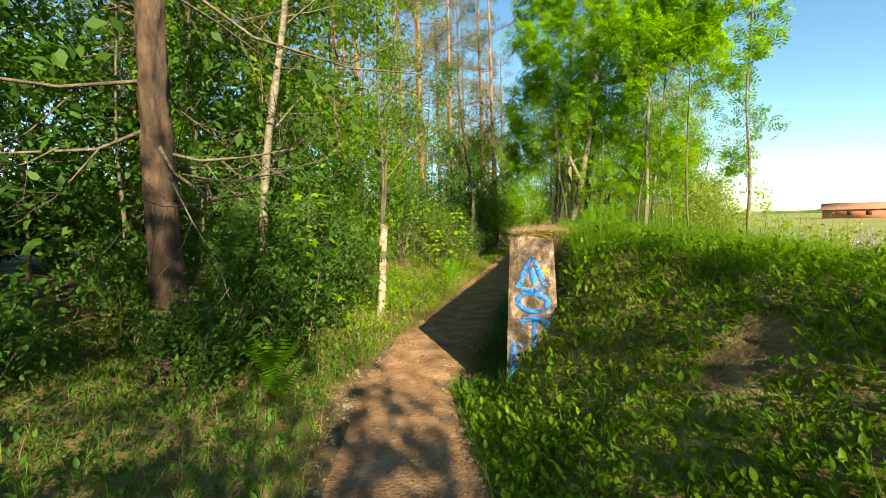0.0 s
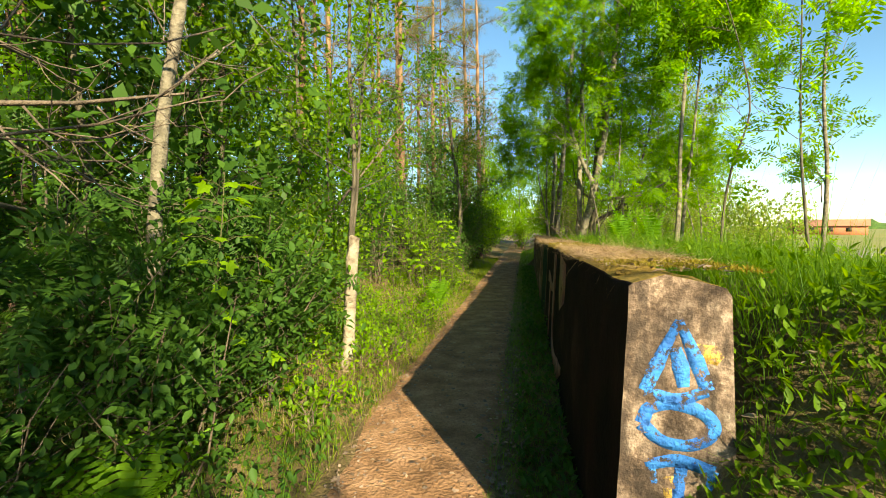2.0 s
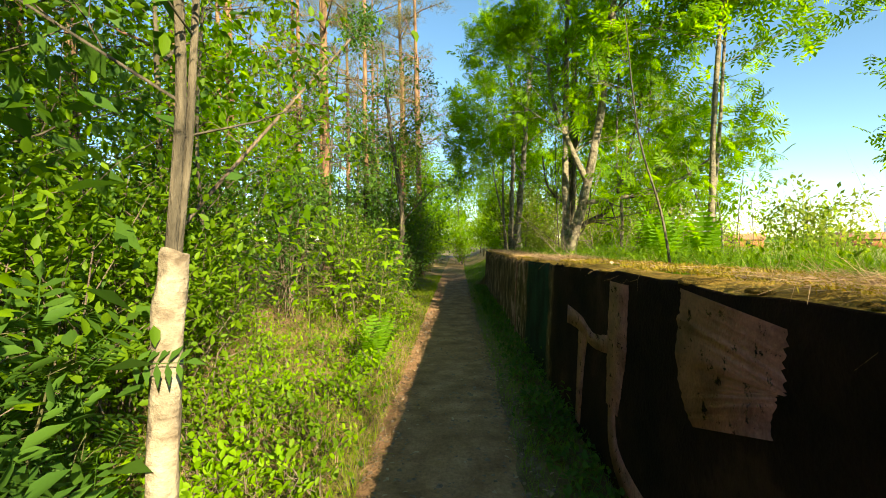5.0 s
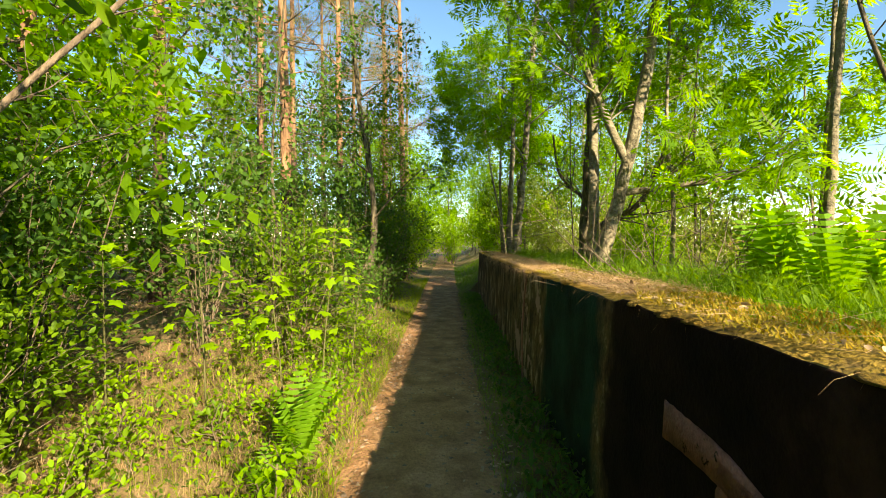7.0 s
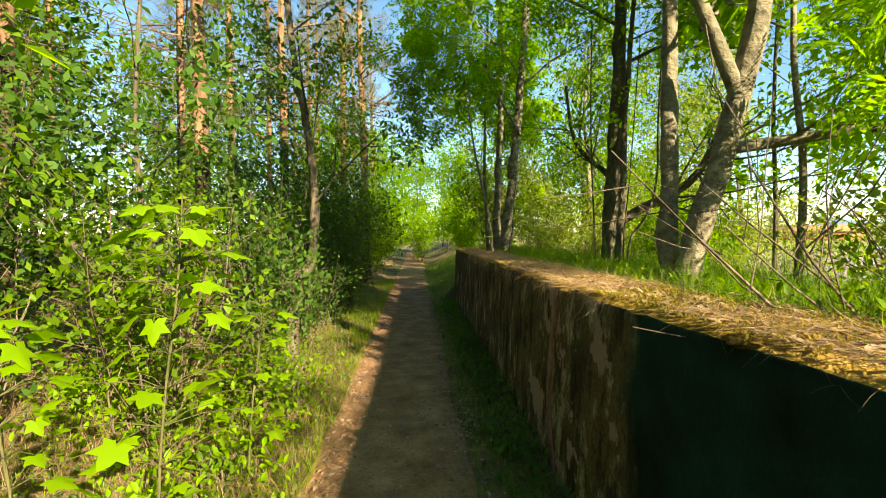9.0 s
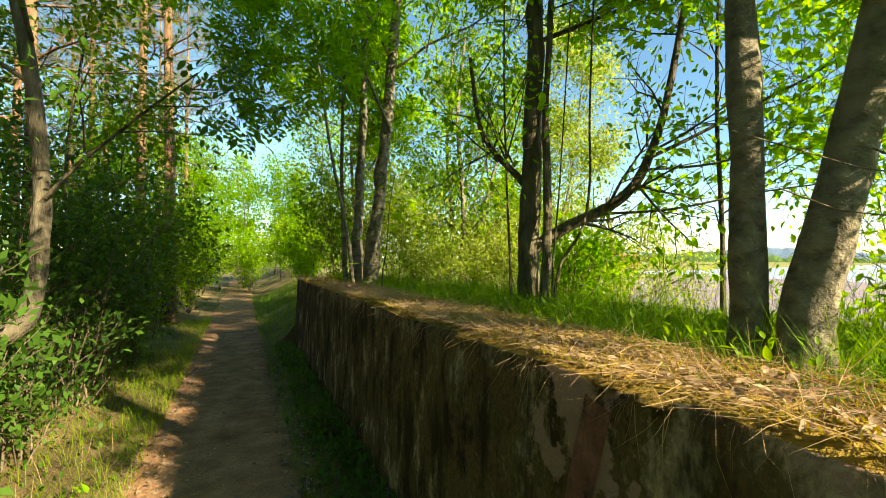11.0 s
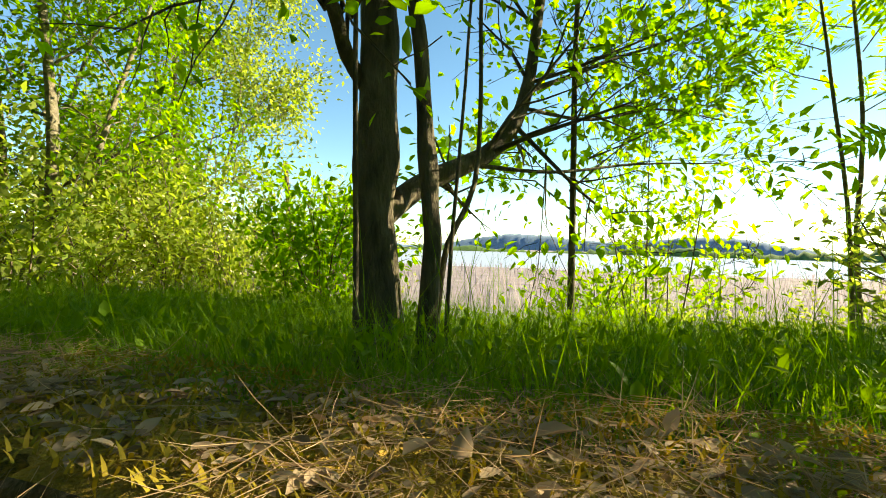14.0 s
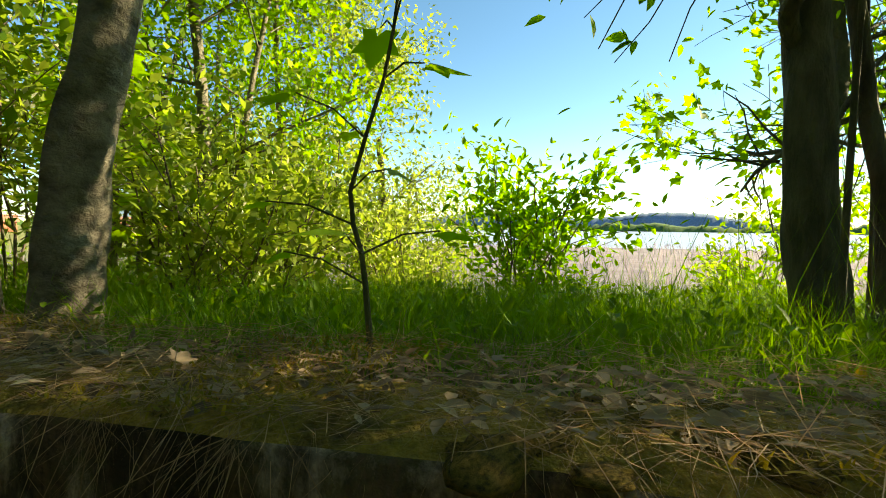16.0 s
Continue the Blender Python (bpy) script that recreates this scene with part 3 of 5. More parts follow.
# faded shapes along the shaded face
SIDE = dict(on_end=False, lift=.010)
paint("painted_patch", [(2.80, 1.26), (2.82, 1.0), (2.76, .80)], [.33, .34, .24], PAINT_PINK, "faded pink painted patch", **SIDE)
paint("painted_stroke", [(5.14, .86), (4.75, .85), (4.40, .79), (4.05, .83)], [.075, .06, .05, .06], PAINT_PINK, "faded pink painted stroke", **SIDE)
paint("painted_stroke", [(4.64, .86), (4.68, .5), (4.70, .08)], [.12, .08, .06], PAINT_PINK, **SIDE)
paint("painted_patch", [(3.92, 1.24), (3.92, .85), (3.95, .45)], [.15, .16, .10], PAINT_PINK, **SIDE)
paint("painted_stroke", [(3.97, .52), (3.88, .22), (3.5, .09), (3.0, .13), (2.5, .26)], [.05, .07, .09, .11, .02], PAINT_PINK, **SIDE)
paint("painted_stroke", [(8.52, 1.15), (8.6, .8), (8.62, .4), (8.45, .0)], [.05, .05, .04, .04], PAINT_PINK, **SIDE)

# ---- trees ----


def limb_set(start, direction, length, r0, depth, r, lines, tips, spread_a=.7, droop=.0, bare=.25):
    """Branches that fork: tubes into lines, leafy places and their directions into tips."""
    d = unit(np.asarray(direction, float))
    end = np.asarray(start, float) + d * length
    n = 4
    P, R = wiggle(start, end, r0, max(r0 * .35, .002), n, length * .035, r, -droop * length)
    lines.append((P, R))
    if depth <= 1:
        for t in np.linspace(bare, 1, 7 if depth == 0 else 5):
            k = min(int(t * (n - 1)), n - 2)
            f = t * (n - 1) - k
            tips.append((P[k] * (1 - f) + P[k + 1] * f, d))
    if depth > 0:
        m = 4 if depth > 1 else 5
        for i in range(m):
            t = .28 + .72 * (i + r.random() * .6) / m
            k = min(int(t * (n - 1)), n - 2)
            p = P[k] + (P[k + 1] - P[k]) * (t * (n - 1) - k)
            side = unit(np.cross(d, r.normal(size=3)))
            nd = unit(d * (1 - spread_a * .55) + side * spread_a + np.array([0, 0, .12 - droop]))
            limb_set(p, nd, length * (.62 - .28 * t) * (.8 + .4 * r.random()), max(r0 * (.5 - .2 * t), .0025), depth - 1, r, lines, tips, spread_a, droop, bare)


def leafy(tips, count, size, template, material, r, jitter, up=.6, name="crown", droop=.35):
    k = r.integers(0, len(tips), count)
    P = np.array([tips[i][0] for i in k]) + r.normal(size=(count, 3)) * jitter
    D = np.array([tips[i][1] for i in k]) * .6 + r.normal(size=(count, 3)) * .7 - np.array([0, 0, droop])
    V, F = scatter(P, D, size * (.65 + .7 * r.random(count)), template, up, int(r.integers(1 << 30)))
    return raw_mesh(name, V, F, material)


def broadleaf(name, label, base, stems, bark, leaf, seed, leaves=4000, size=.2, template=T_PINNATE, first=1.4, reach=1.6, branches=10, limbs=(), jitter=.12, depth=2, group="", up=.6, toward=(0, 0), category="tree", lift=.35):
    """A broad-leaved tree. stems: polylines from the ground with (points, base radius, tip radius)."""
    r = np.random.default_rng(seed)
    th = thing(name, label, category, base, group)
    b = np.asarray(base, float)
    tips, twigs = [], []
    for pts, r0, r1 in stems:
        P = spline(pts, 22)
        t = np.linspace(0, 1, len(P))
        R = r0 + (r1 - r0) * t + r0 * .4 * np.exp(-t * len(P) * 1.1)
        P = P + r.normal(size=P.shape) * r0 * .05
        part("trunk", raw_mesh("trunk", *(rugged(P, R, 18, .10, .55, seed) if r0 > .04 else tubes([(P, R)], 8)), bark, True), th)
        zs = P[:, 2]
        for i in range(branches):
            z = first + (zs[-1] - first) * (i + r.random()) / branches
            k = int(np.clip(np.searchsorted(zs, z), 1, len(P) - 1))
            a = r.random() * 2 * math.pi
            out = np.array([math.cos(a) + toward[0], math.sin(a) + toward[1], lift + .5 * r.random()])
            frac = (z - first) / max(zs[-1] - first, .1)
            limb_set(P[k], out, reach * (1.05 - .55 * frac) * (.7 + .5 * r.random()), R[k] * .42, depth, r, twigs, tips)
    for pts, r0, r1 in limbs:
        P = spline(pts, 16)
        R = np.linspace(r0, r1, len(P))
        part("limb", raw_mesh("limb", *tubes([(P, R)], 10), bark, True), th)
        for k in range(4, len(P), 2):
            for _ in range(2):
                limb_set(P[k], unit(P[k] - P[k - 1]) * .6 + r.normal(size=3) * .6 + np.array([0, 0, .2]), reach * .42, R[k] * .4, max(depth - 1, 0), r, twigs, tips)
    if twigs:
        tagged(part("twigwork", raw_mesh("twigwork", *tubes(twigs, 3), bark, True), th), kind="stuff")
    if leaves and tips:
        part("crown", leafy(tips, leaves, size, template, leaf, r, jitter, up), th)
    return th


def pine(name, label, base, height, r0, seed, lean=(0, 0), dead=16, tufts=1200, crown_from=5.5, red_from=3.0, dead_from=1.0, dead_len=1.3, group="pines of the wood"):
    r = np.random.default_rng(seed)
    th = thing(name, label, "tree", base, group)
    top = np.array([lean[0] * height, lean[1] * height, height])
    n = 16
    t = np.linspace(0, 1, n)[:, None]
    P = top * t + np.cumsum(r.normal(size=(n, 3)), 0) * .015 * np.array([1, 1, 0])
    R = r0 * (1 - .75 * t[:, 0]) + r0 * .35 * np.exp(-t[:, 0] * 30)
    k = int(np.searchsorted(P[:, 2], red_from))
    part("trunk", raw_mesh("trunk", *(rugged(P[:k + 1], R[:k + 1], 30, .22, .2, seed) if r0 > .14 else tubes([(P[:k + 1], R[:k + 1])], 12)), BARK_PINE, True), th, "grey-brown cracked lower bark")
    part("upper_trunk", raw_mesh("upper_trunk", *tubes([(P[k:], R[k:])], 10), BARK_RED, True), th, "orange flaking upper bark")
    sticks, tips = [], []
    for i in range(dead):
        z = dead_from + (crown_from + 2 - dead_from) * r.random()
        q = int(np.clip(np.searchsorted(P[:, 2], z), 1, n - 1))
        f = (z - P[q - 1, 2]) / (P[q, 2] - P[q - 1, 2])
        p = P[q - 1] + (P[q] - P[q - 1]) * f
        a = r.random() * 6.283
        one = sticks if dead_len < 1.5 else []
        limb_set(p, (math.cos(a), math.sin(a), .15 * r.normal() - .05), dead_len * (.6 + .8 * r.random()), .02, 2 if dead_len > 1.5 else 1, r, one, [], .75, .08)
        if dead_len > 1.5:
            part("dead_branch", raw_mesh("dead_branch", *tubes(one, 4), TWIG, True), th, "bare grey dead branch")
    if sticks:
        tagged(part("dead_twigwork", raw_mesh("dead_twigwork", *tubes(sticks, 3), TWIG, True), th, "bare grey dead twigs"), kind="stuff")
    live = []
    for i in range(22):
        z = crown_from + (height - crown_from) * (i + r.random()) / 22
        q = int(np.clip(np.searchsorted(P[:, 2], z), 1, n - 1))
        a = r.random() * 6.283
        limb_set(P[q], (math.cos(a), math.sin(a), .25), (1.9 - 1.1 * i / 22) * (.7 + .5 * r.random()), .03, 1, r, live, tips)
    tagged(part("twigwork", raw_mesh("twigwork", *tubes(live, 3), BARK_RED, True), th), kind="stuff")
    part("crown", leafy(tips, tufts, .30, T_NEEDLE, NEEDLE, r, .1, .5, droop=-.2), th)
    return th


def gz(x, y):
    return float(land(x, y)) - .03


def at(x, y):
    return (x, y, gz(x, y))


# right bank: the trees that stand behind the wall
x, y = 4.25, 14.10
broadleaf("maple_tree", "dark-barked tree with a low curved limb behind the wall", at(x, y),
          [([(-.02, -.02, -.1), (0, .0, .3), (.02, .03, .64), (.05, .04, 1.04), (.08, .04, 1.55), (.12, .05, 2.2), (.2, .1, 3.6), (.3, .2, 6.6)], .096, .06),
           ([(-.06, -.20, -.1), (-.05, -.21, .17), (-.03, -.22, .55), (.03, -.18, .96), (.07, -.13, 1.46), (.14, -.08, 2.0), (.3, -.12, 4.4)], .045, .022),
           ([(.02, -.22, -.1), (.05, -.25, .3), (.09, -.28, .52), (.22, -.39, .80), (.30, -.41, 1.23), (.31, -.40, 1.8), (.36, -.42, 3.0)], .016, .008),
           ([(-.16, .05, -.1), (-.17, .06, .5), (-.19, .07, 1.0), (-.22, .08, 1.9), (-.2, .1, 3.0)], .013, .007),
           ([(-.03, -.28, -.1), (-.04, -.30, .5), (.0, -.34, 1.2), (.06, -.4, 2.6)], .010, .005)],
          BARK_DARK, LEAF_ROWAN, 11, 8500, .068, T_OVATE, first=2.1, reach=1.8, branches=9,
          limbs=[([(.06, .02, .62), (.18, -.06, .72), (.32, -.19, .84), (.52, -.44, .99), (.66, -.60, 1.18), (.76, -.69, 1.46), (.88, -.74, 1.80), (1.0, -.82, 2.5), (1.15, -.9, 3.4)], .062, .022),
                 ([(.06, .08, 1.18), (.0, .16, 1.30), (-.17, .17, 1.41), (-.26, .24, 1.55), (-.36, .26, 1.75), (-.42, .3, 2.3)], .036, .016),
                 ([(.78, -.69, 1.42), (1.0, -.95, 1.58), (1.2, -1.3, 1.78), (1.3, -1.65, 1.93), (1.38, -2.05, 2.16)], .018, .006),
                 ([(.45, -.36, .93), (.75, -.85, .95), (1.0, -1.4, 1.05), (1.2, -2.0, 1.1)], .013, .004),
                 ([(.70, -.64, 1.3), (1.0, -1.1, 1.32), (1.2, -1.6, 1.45), (1.35, -2.1, 1.42)], .012, .004)], group="trees behind the wall")
x, y = 4.10, 16.85
broadleaf("rowan_tree", "grey multi-stemmed rowan on the bank", at(x, y),
          [([(-.02, -.05, -.1), (0, -.12, .5), (.04, -.26, 1.4), (.12, -.4, 3.0), (.3, -.6, 6)], .098, .05),
           ([(-.02, .22, -.1), (-.03, .24, .8), (.0, .2, 2), (.05, .25, 4), (-.1, .4, 6)], .075, .03),
           ([(-.16, .30, -.1), (-.18, .36, .8), (-.2, .4, 2), (-.1, .5, 4.4)], .04, .02),
           ([(-.18, 0, -.1), (-.3, -.02, .8), (-.55, 0, 2), (-.8, 0, 3.6)], .03, .012)],
          BARK_GREY, LEAF_ROWAN, 12, 3600, .21, T_PINNATE_FAR, first=1.6, reach=1.7, branches=7, group="trees behind the wall")
x, y = 3.20, 12.02
broadleaf("rowan_tree", "slim straight dark-barked rowan behind the wall", at(x, y),
          [([(0, 0, -.1), (0, 0, .8), (.0, .02, 2), (.05, .04, 4), (.1, .1, 6.5)], .066, .025)],
          BARK_GREY, LEAF_ROWAN, 13, 2200, .22, T_PINNATE, first=2.8, reach=1.7, branches=9, group="trees behind the wall")
x, y = 3.22, 11.82
broadleaf("rowan_tree", "stout leaning grey rowan dappled with sun", at(x, y),
          [([(-.06, .04, -.1), (0, 0, .4), (.12, -.1, 1.0), (.26, -.22, 1.9), (.4, -.34, 3.2), (.6, -.5, 6.2)], .088, .04)],
          BARK_GREY, LEAF_ROWAN, 14, 2200, .22, T_PINNATE, first=2.7, reach=2.2, branches=11,
          limbs=[([(.12, -.1, 1.0), (.5, -.4, 1.05), (1.0, -.8, 1.15), (1.6, -1.1, 1.6)], .04, .015),
                 ([(.18, -.15, 1.3), (-.1, -.1, 1.9), (-.3, .1, 2.7), (-.35, .2, 3.6)], .05, .02)], group="trees behind the wall", toward=(-.15, -.3))
x, y = 2.9, 10.4
broadleaf("rowan_tree", "young rowan with dead twigs at its foot", at(x + 1.5, y),
          [([(0, 0, -.1), (.05, -.05, 1), (.0, -.15, 2.4), (.1, -.3, 5)], .05, .018), ([(.15, .1, -.1), (.3, .2, 1), (.5, .3, 2.4), (.7, .4, 4.4)], .04, .015)],
          BARK_GREY, LEAF_ROWAN, 15, 2900, .22, T_PINNATE_FAR, first=2.7, reach=1.7, branches=8, group="trees behind the wall", toward=(-.2, -.1))
broadleaf("rowan_sapling", "slim rowan with feathery leaves behind the wall", at(4.0, 11.75),
          [([(0, 0, -.1), (.02, -.02, .9), (-.06, .0, 1.7), (.0, .06, 2.8), (.1, .1, 4.4)], .028, .01)],
          BARK_GREY, LEAF_ROWAN, 25, 420, .2, T_PINNATE, first=1.6, reach=1.3, branches=9, depth=1, jitter=.1, group="saplings on the bank", category="sapling")
broadleaf("maple_sapling", "slim young maple in the long grass", at(5.44, 13.04),
          [([(0, 0, -.1), (.02, .0, .9), (-.02, .02, 2.0), (.0, .0, 3.2), (.05, 0, 4.6)], .026, .01)],
          BARK_DARK, LEAF_ROWAN, 16, 1900, .085, T_MAPLE, first=.6, reach=1.5, branches=15, depth=2, jitter=.1, group="saplings on the bank", category="sapling")
broadleaf("rowan_sapling", "young rowan with long feathery leaves beyond the grass", at(5.4, 11.2),
          [([(0, 0, -.1), (.03, .05, .8), (-.05, .1, 1.6), (.0, .2, 2.9)], .02, .008), ([(.06, .02, -.1), (-.1, .2, .9), (-.25, .45, 1.8), (-.3, .6, 2.5)], .016, .006)],
          BARK_GREY, LEAF_ROWAN, 26, 190, .24, T_PINNATE, first=1.5, reach=.8, branches=6, depth=1, jitter=.1, group="saplings on the bank", category="sapling")
for k, (x, y) in enumerate([(6.6, 12.1), (7.8, 11.4)]):
    broadleaf("young_tree", "small light-green tree beyond the bank's grass", at(x, y),
              [([(0, 0, -.1), (.03, .0, .5), (-.05, .04, 1.2), (.05, .0, 2.4)], .014, .005), ([(.06, .02, -.1), (.2, .1, .5), (.4, .15, 1.1), (.5, .3, 2.0)], .012, .005), ([(-.05, -.04, -.1), (-.2, -.2, .6), (-.35, -.3, 1.7)], .011, .004)],
              BARK_DARK, LEAF_MAPLE, 120 + k, 800, .075, T_OVATE, first=.45, reach=.75, branches=6, depth=2, jitter=.1, group="saplings on the bank")
broadleaf("rowan_sapling", "tall thin rowan with sparse leaves against the sky", at(5.34, 8.34),
          [([(0, 0, -.1), (.05, 0, 1.5), (0, .05, 3), (.1, 0, 5.2)], .035, .012)],
          BARK_GREY, LEAF_ROWAN, 17, 620, .17, T_PINNATE_FAR, first=1.0, reach=.95, branches=12, depth=1, jitter=.06, group="saplings on the bank", category="sapling", lift=.9)
broadleaf("bare_sapling", "thin crooked sapling, almost leafless, behind the wall", at(2.64, 6.46),
          [([(0, 0, -.1), (.02, .0, .5), (.08, -.03, 1.0), (.2, -.08, 1.5), (.16, .02, 2.1), (.02, .1, 2.7)], .014, .004)],
          BARK_DARK, LEAF_ROWAN, 18, 26, .12, T_PINNATE, first=1.1, reach=.5, branches=7, depth=1, group="saplings on the bank", category="sapling")
broadleaf("bare_sapling", "leaning leafless stem behind the wall", at(2.15, 8.1),
          [([(0, 0, -.1), (-.03, .1, .5), (-.1, .3, 1.2), (-.12, .45, 2.2)], .012, .004)],
          BARK_DARK, LEAF_ROWAN, 19, 20, .12, T_PINNATE, first=.9, reach=.5, branches=6, depth=1, group="saplings on the bank", category="sapling")
broadleaf("leaning_sapling", "dark slim sapling leaning over the bank", at(3.1, 5.9),
          [([(0, 0, -.1), (-.02, .1, .6), (.08, .3, 1.4), (.22, .5, 2.6)], .016, .006)],
          BARK_DARK, LEAF_ROWAN, 20, 160, .14, T_PINNATE_FAR, first=.9, reach=.6, branches=7, depth=1, group="saplings on the bank", category="sapling")
for k, (x, y, h, n, lf, sz) in enumerate([(7.65, 17.2, 6.0, 16000, LEAF_YELLOW, .062), (6.6, 18.4, 5.0, 9000, LEAF_BUSH, .075), (10.2, 20.5, 4.6, 8000, LEAF_YELLOW, .1), (5.6, 20.6, 4.4, 6000, LEAF_BUSH, .09), (6.0, 17.3, 4.4, 8000, LEAF_ROWAN, .065), (9.2, 18.6, 5.0, 9000, LEAF_BUSH, .08), (8.6, 16.2, 2.2, 5200, LEAF_YELLOW, .06)]):
    broadleaf("bank_tree", "sunlit tree with small yellow-green leaves" if lf is LEAF_YELLOW else "leafy tree beyond the bank", at(x, y),
              [([(0, 0, -.2), (.1, 0, 1.4), (.05, .1, 3), (.2, .1, h)], .055, .016), ([(.2, -.1, -.2), (.3, -.2, 1.2), (.7, -.3, 2.6), (1.0, -.4, h * .8)], .035, .012)],
              BARK_GREY, lf, 30 + k, n, sz, T_RHOMB, first=.3, reach=1.6, branches=11, jitter=.14, group="trees beyond the bank")

# the wood on the other side of the path
pine("pine_tree", "big dark pine with dead lower branches beside the path", at(-2.56, 4.3), 13, .145, 51, dead=26, dead_from=1.5, dead_len=1.9, red_from=5.5)
pine("pine_tree", "tall pine with sunlit orange bark", at(2.5, 23.4), 13, .14, 52, (-.015, 0), dead=14, tufts=3000, crown_from=3.8, red_from=1.5)
pine("pine_tree", "tall pine with sunlit orange bark", at(2.0, 25.4), 14, .15, 53, dead=14, tufts=3000, crown_from=4.5, red_from=1.5)
pine("pine_tree", "tall pine with sunlit orange bark", at(-.85, 18.0), 13, .139, 54, dead=22, tufts=2400, crown_from=5, red_from=2.0)
spots = [(-4.6, 7.5), (-3.9, 10.2), (-6.2, 9.5), (-2.9, 13.0), (-5.2, 13.5), (-7.8, 12.5), (-3.2, 17.2), (-6.3, 17.0), (-1.9, 21.5), (-4.5, 21.5), (-8.5, 7.0), (-6.0, 4.0), (-9.5, 16.5), (-.3, 25), (-2.6, 27), (-6.5, 25), (-10, 10), (-5.0, 1.5), (-8.5, 21), (.9, 29), (-4, 32), (.3, 21.2), (1.2, 31.5), (3.2, 34.5), (-1.2, 24.4), (.2, 34), (4.6, 38)]
pines_proto = pine("pine_tree", "slender forest pine with bare dead twigs", at(*spots[0]), 13, .11, 60, dead=22, crown_from=3.8, red_from=3.2, dead_len=1.2, tufts=2200)
proto_b = pine("pine_tree", "slender forest pine with bare dead twigs", at(*spots[1]), 14, .13, 61, (.01, 0), dead=24, crown_from=4.2, red_from=3.0, dead_len=1.2, tufts=2200)
for k, (x, y) in enumerate(spots[2:]):
    copy_thing(pines_proto if k % 2 else proto_b, Matrix.Translation(at(x, y)) @ Matrix.Rotation(k * 1.9, 4, "Z") @ Matrix.Scale(.85 + .3 * ((k * 7) % 5) / 5, 4))

broadleaf("birch_stump", "broken pale birch stump lit by the sun", at(-.96, 7.13),
          [([(-.06, .02, -.1), (-.03, .01, .5), (.0, .0, 1.0), (.03, .0, 1.44), (.036, .0, 1.47), (.04, .0, 1.48)], .066, .048)],
          BARK_BIRCH, LEAF_BUSH, 71, 0, .06, branches=0, group="trees of the wood", category="stump")
broadleaf("young_tree", "slim dark forked tree grown beside the birch stump", at(-1.03, 7.26),
          [([(0, 0, -.1), (.0, .0, .8), (.05, .0, 1.5), (.10, .0, 2.3), (.06, .0, 3.4), (.1, .1, 5.5)], .034, .016),
           ([(.04, .03, -.1), (.02, .03, .9), (.12, .03, 2.0), (.2, .05, 3.2), (.4, .2, 5)], .024, .012)],
          BARK_DARK, LEAF_BUSH, 74, 3600, .06, T_OVATE, first=1.7, reach=1.0, branches=9, jitter=.14, group="trees of the wood")
broadleaf("crooked_tree", "crooked brown trunk with a burr at its foot", at(.62, 15.4),
          [([(-.04, 0, -.1), (.02, 0, .45), (-.02, .05, .95), (.22, .1, 1.15), (.30, .1, 1.7), (.25, .1, 2.7), (.05, .1, 4.0), (-.1, .2, 6)], .085, .03)],
          BARK_DARK, LEAF_DARK, 72, 2600, .07, T_OVATE, first=1.8, reach=1.3, branches=10, group="trees of the wood")
broadleaf("leaning_tree", "slim pale trunk leaning among the bushes", at(-2.25, 5.7),
          [([(0, 0, -.1), (.02, .05, 1.0), (.08, .1, 2.2), (.35, .2, 4), (.6, .3, 6)], .06, .03)],
          BARK_GREY, LEAF_BUSH, 73, 2200, .07, T_OVATE, first=2.2, reach=1.4, branches=9, group="trees of the wood")
for k, (x, y, h) in enumerate([(-2.0, 4.7, 1.5), (-1.75, 5.9, 1.7), (-2.7, 5.3, 2.2), (-1.6, 7.0, 1.2)]):
    broadleaf("rowan_sapling", "young rowan with feathery leaves in the wood's shade", at(x, y),
              [([(0, 0, -.1), (.04, .02, h * .4), (.0, .06, h * .7), (.1, .0, h)], .012, .005), ([(.05, .03, -.1), (.2, -.06, h * .4), (.34, -.1, h * .8)], .009, .004)],
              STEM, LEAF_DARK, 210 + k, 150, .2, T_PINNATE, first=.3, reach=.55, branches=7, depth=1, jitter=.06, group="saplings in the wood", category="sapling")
for k, (x, y, h) in enumerate([(-3.4, 8.6, 5), (-1.9, 10.6, 5.5), (-.6, 14.0, 5), (-2.4, 15.2, 6), (-4.6, 11.8, 5.5), (-.6, 19.8, 5), (.9, 18.2, 4.5), (-4.2, 6.0, 5), (1.5, 22.6, 5), (2.2, 27.5, 5.0), (4.6, 36, 5), (8.5, 35, 5), (2.0, 33, 6.5), (-2.5, 23.5, 6), (-6.2, 6.8, 5), (-5.6, 15.3, 6), (10.5, 29.5, 6)]):
    broadleaf("young_tree", "young broad-leaved tree among the pines", at(x, y),
              [([(0, 0, -.1), (.08, .02, 1.2), (.0, .1, 2.6), (.2, .1, h)], .035, .012)],
              BARK_DARK, (LEAF_BUSH, LEAF_ROWAN, LEAF_DARK)[k % 3] if y < 25 else LEAF_ROWAN, 80 + k, 4200 if y < 12.5 else 2800 if y < 25 else 3400, .06 if y < 12.5 else .085 if y < 25 else .12, T_OVATE if y < 12.5 else T_RHOMB, first=.5, reach=1.5, branches=10, jitter=.16, group="trees of the wood")


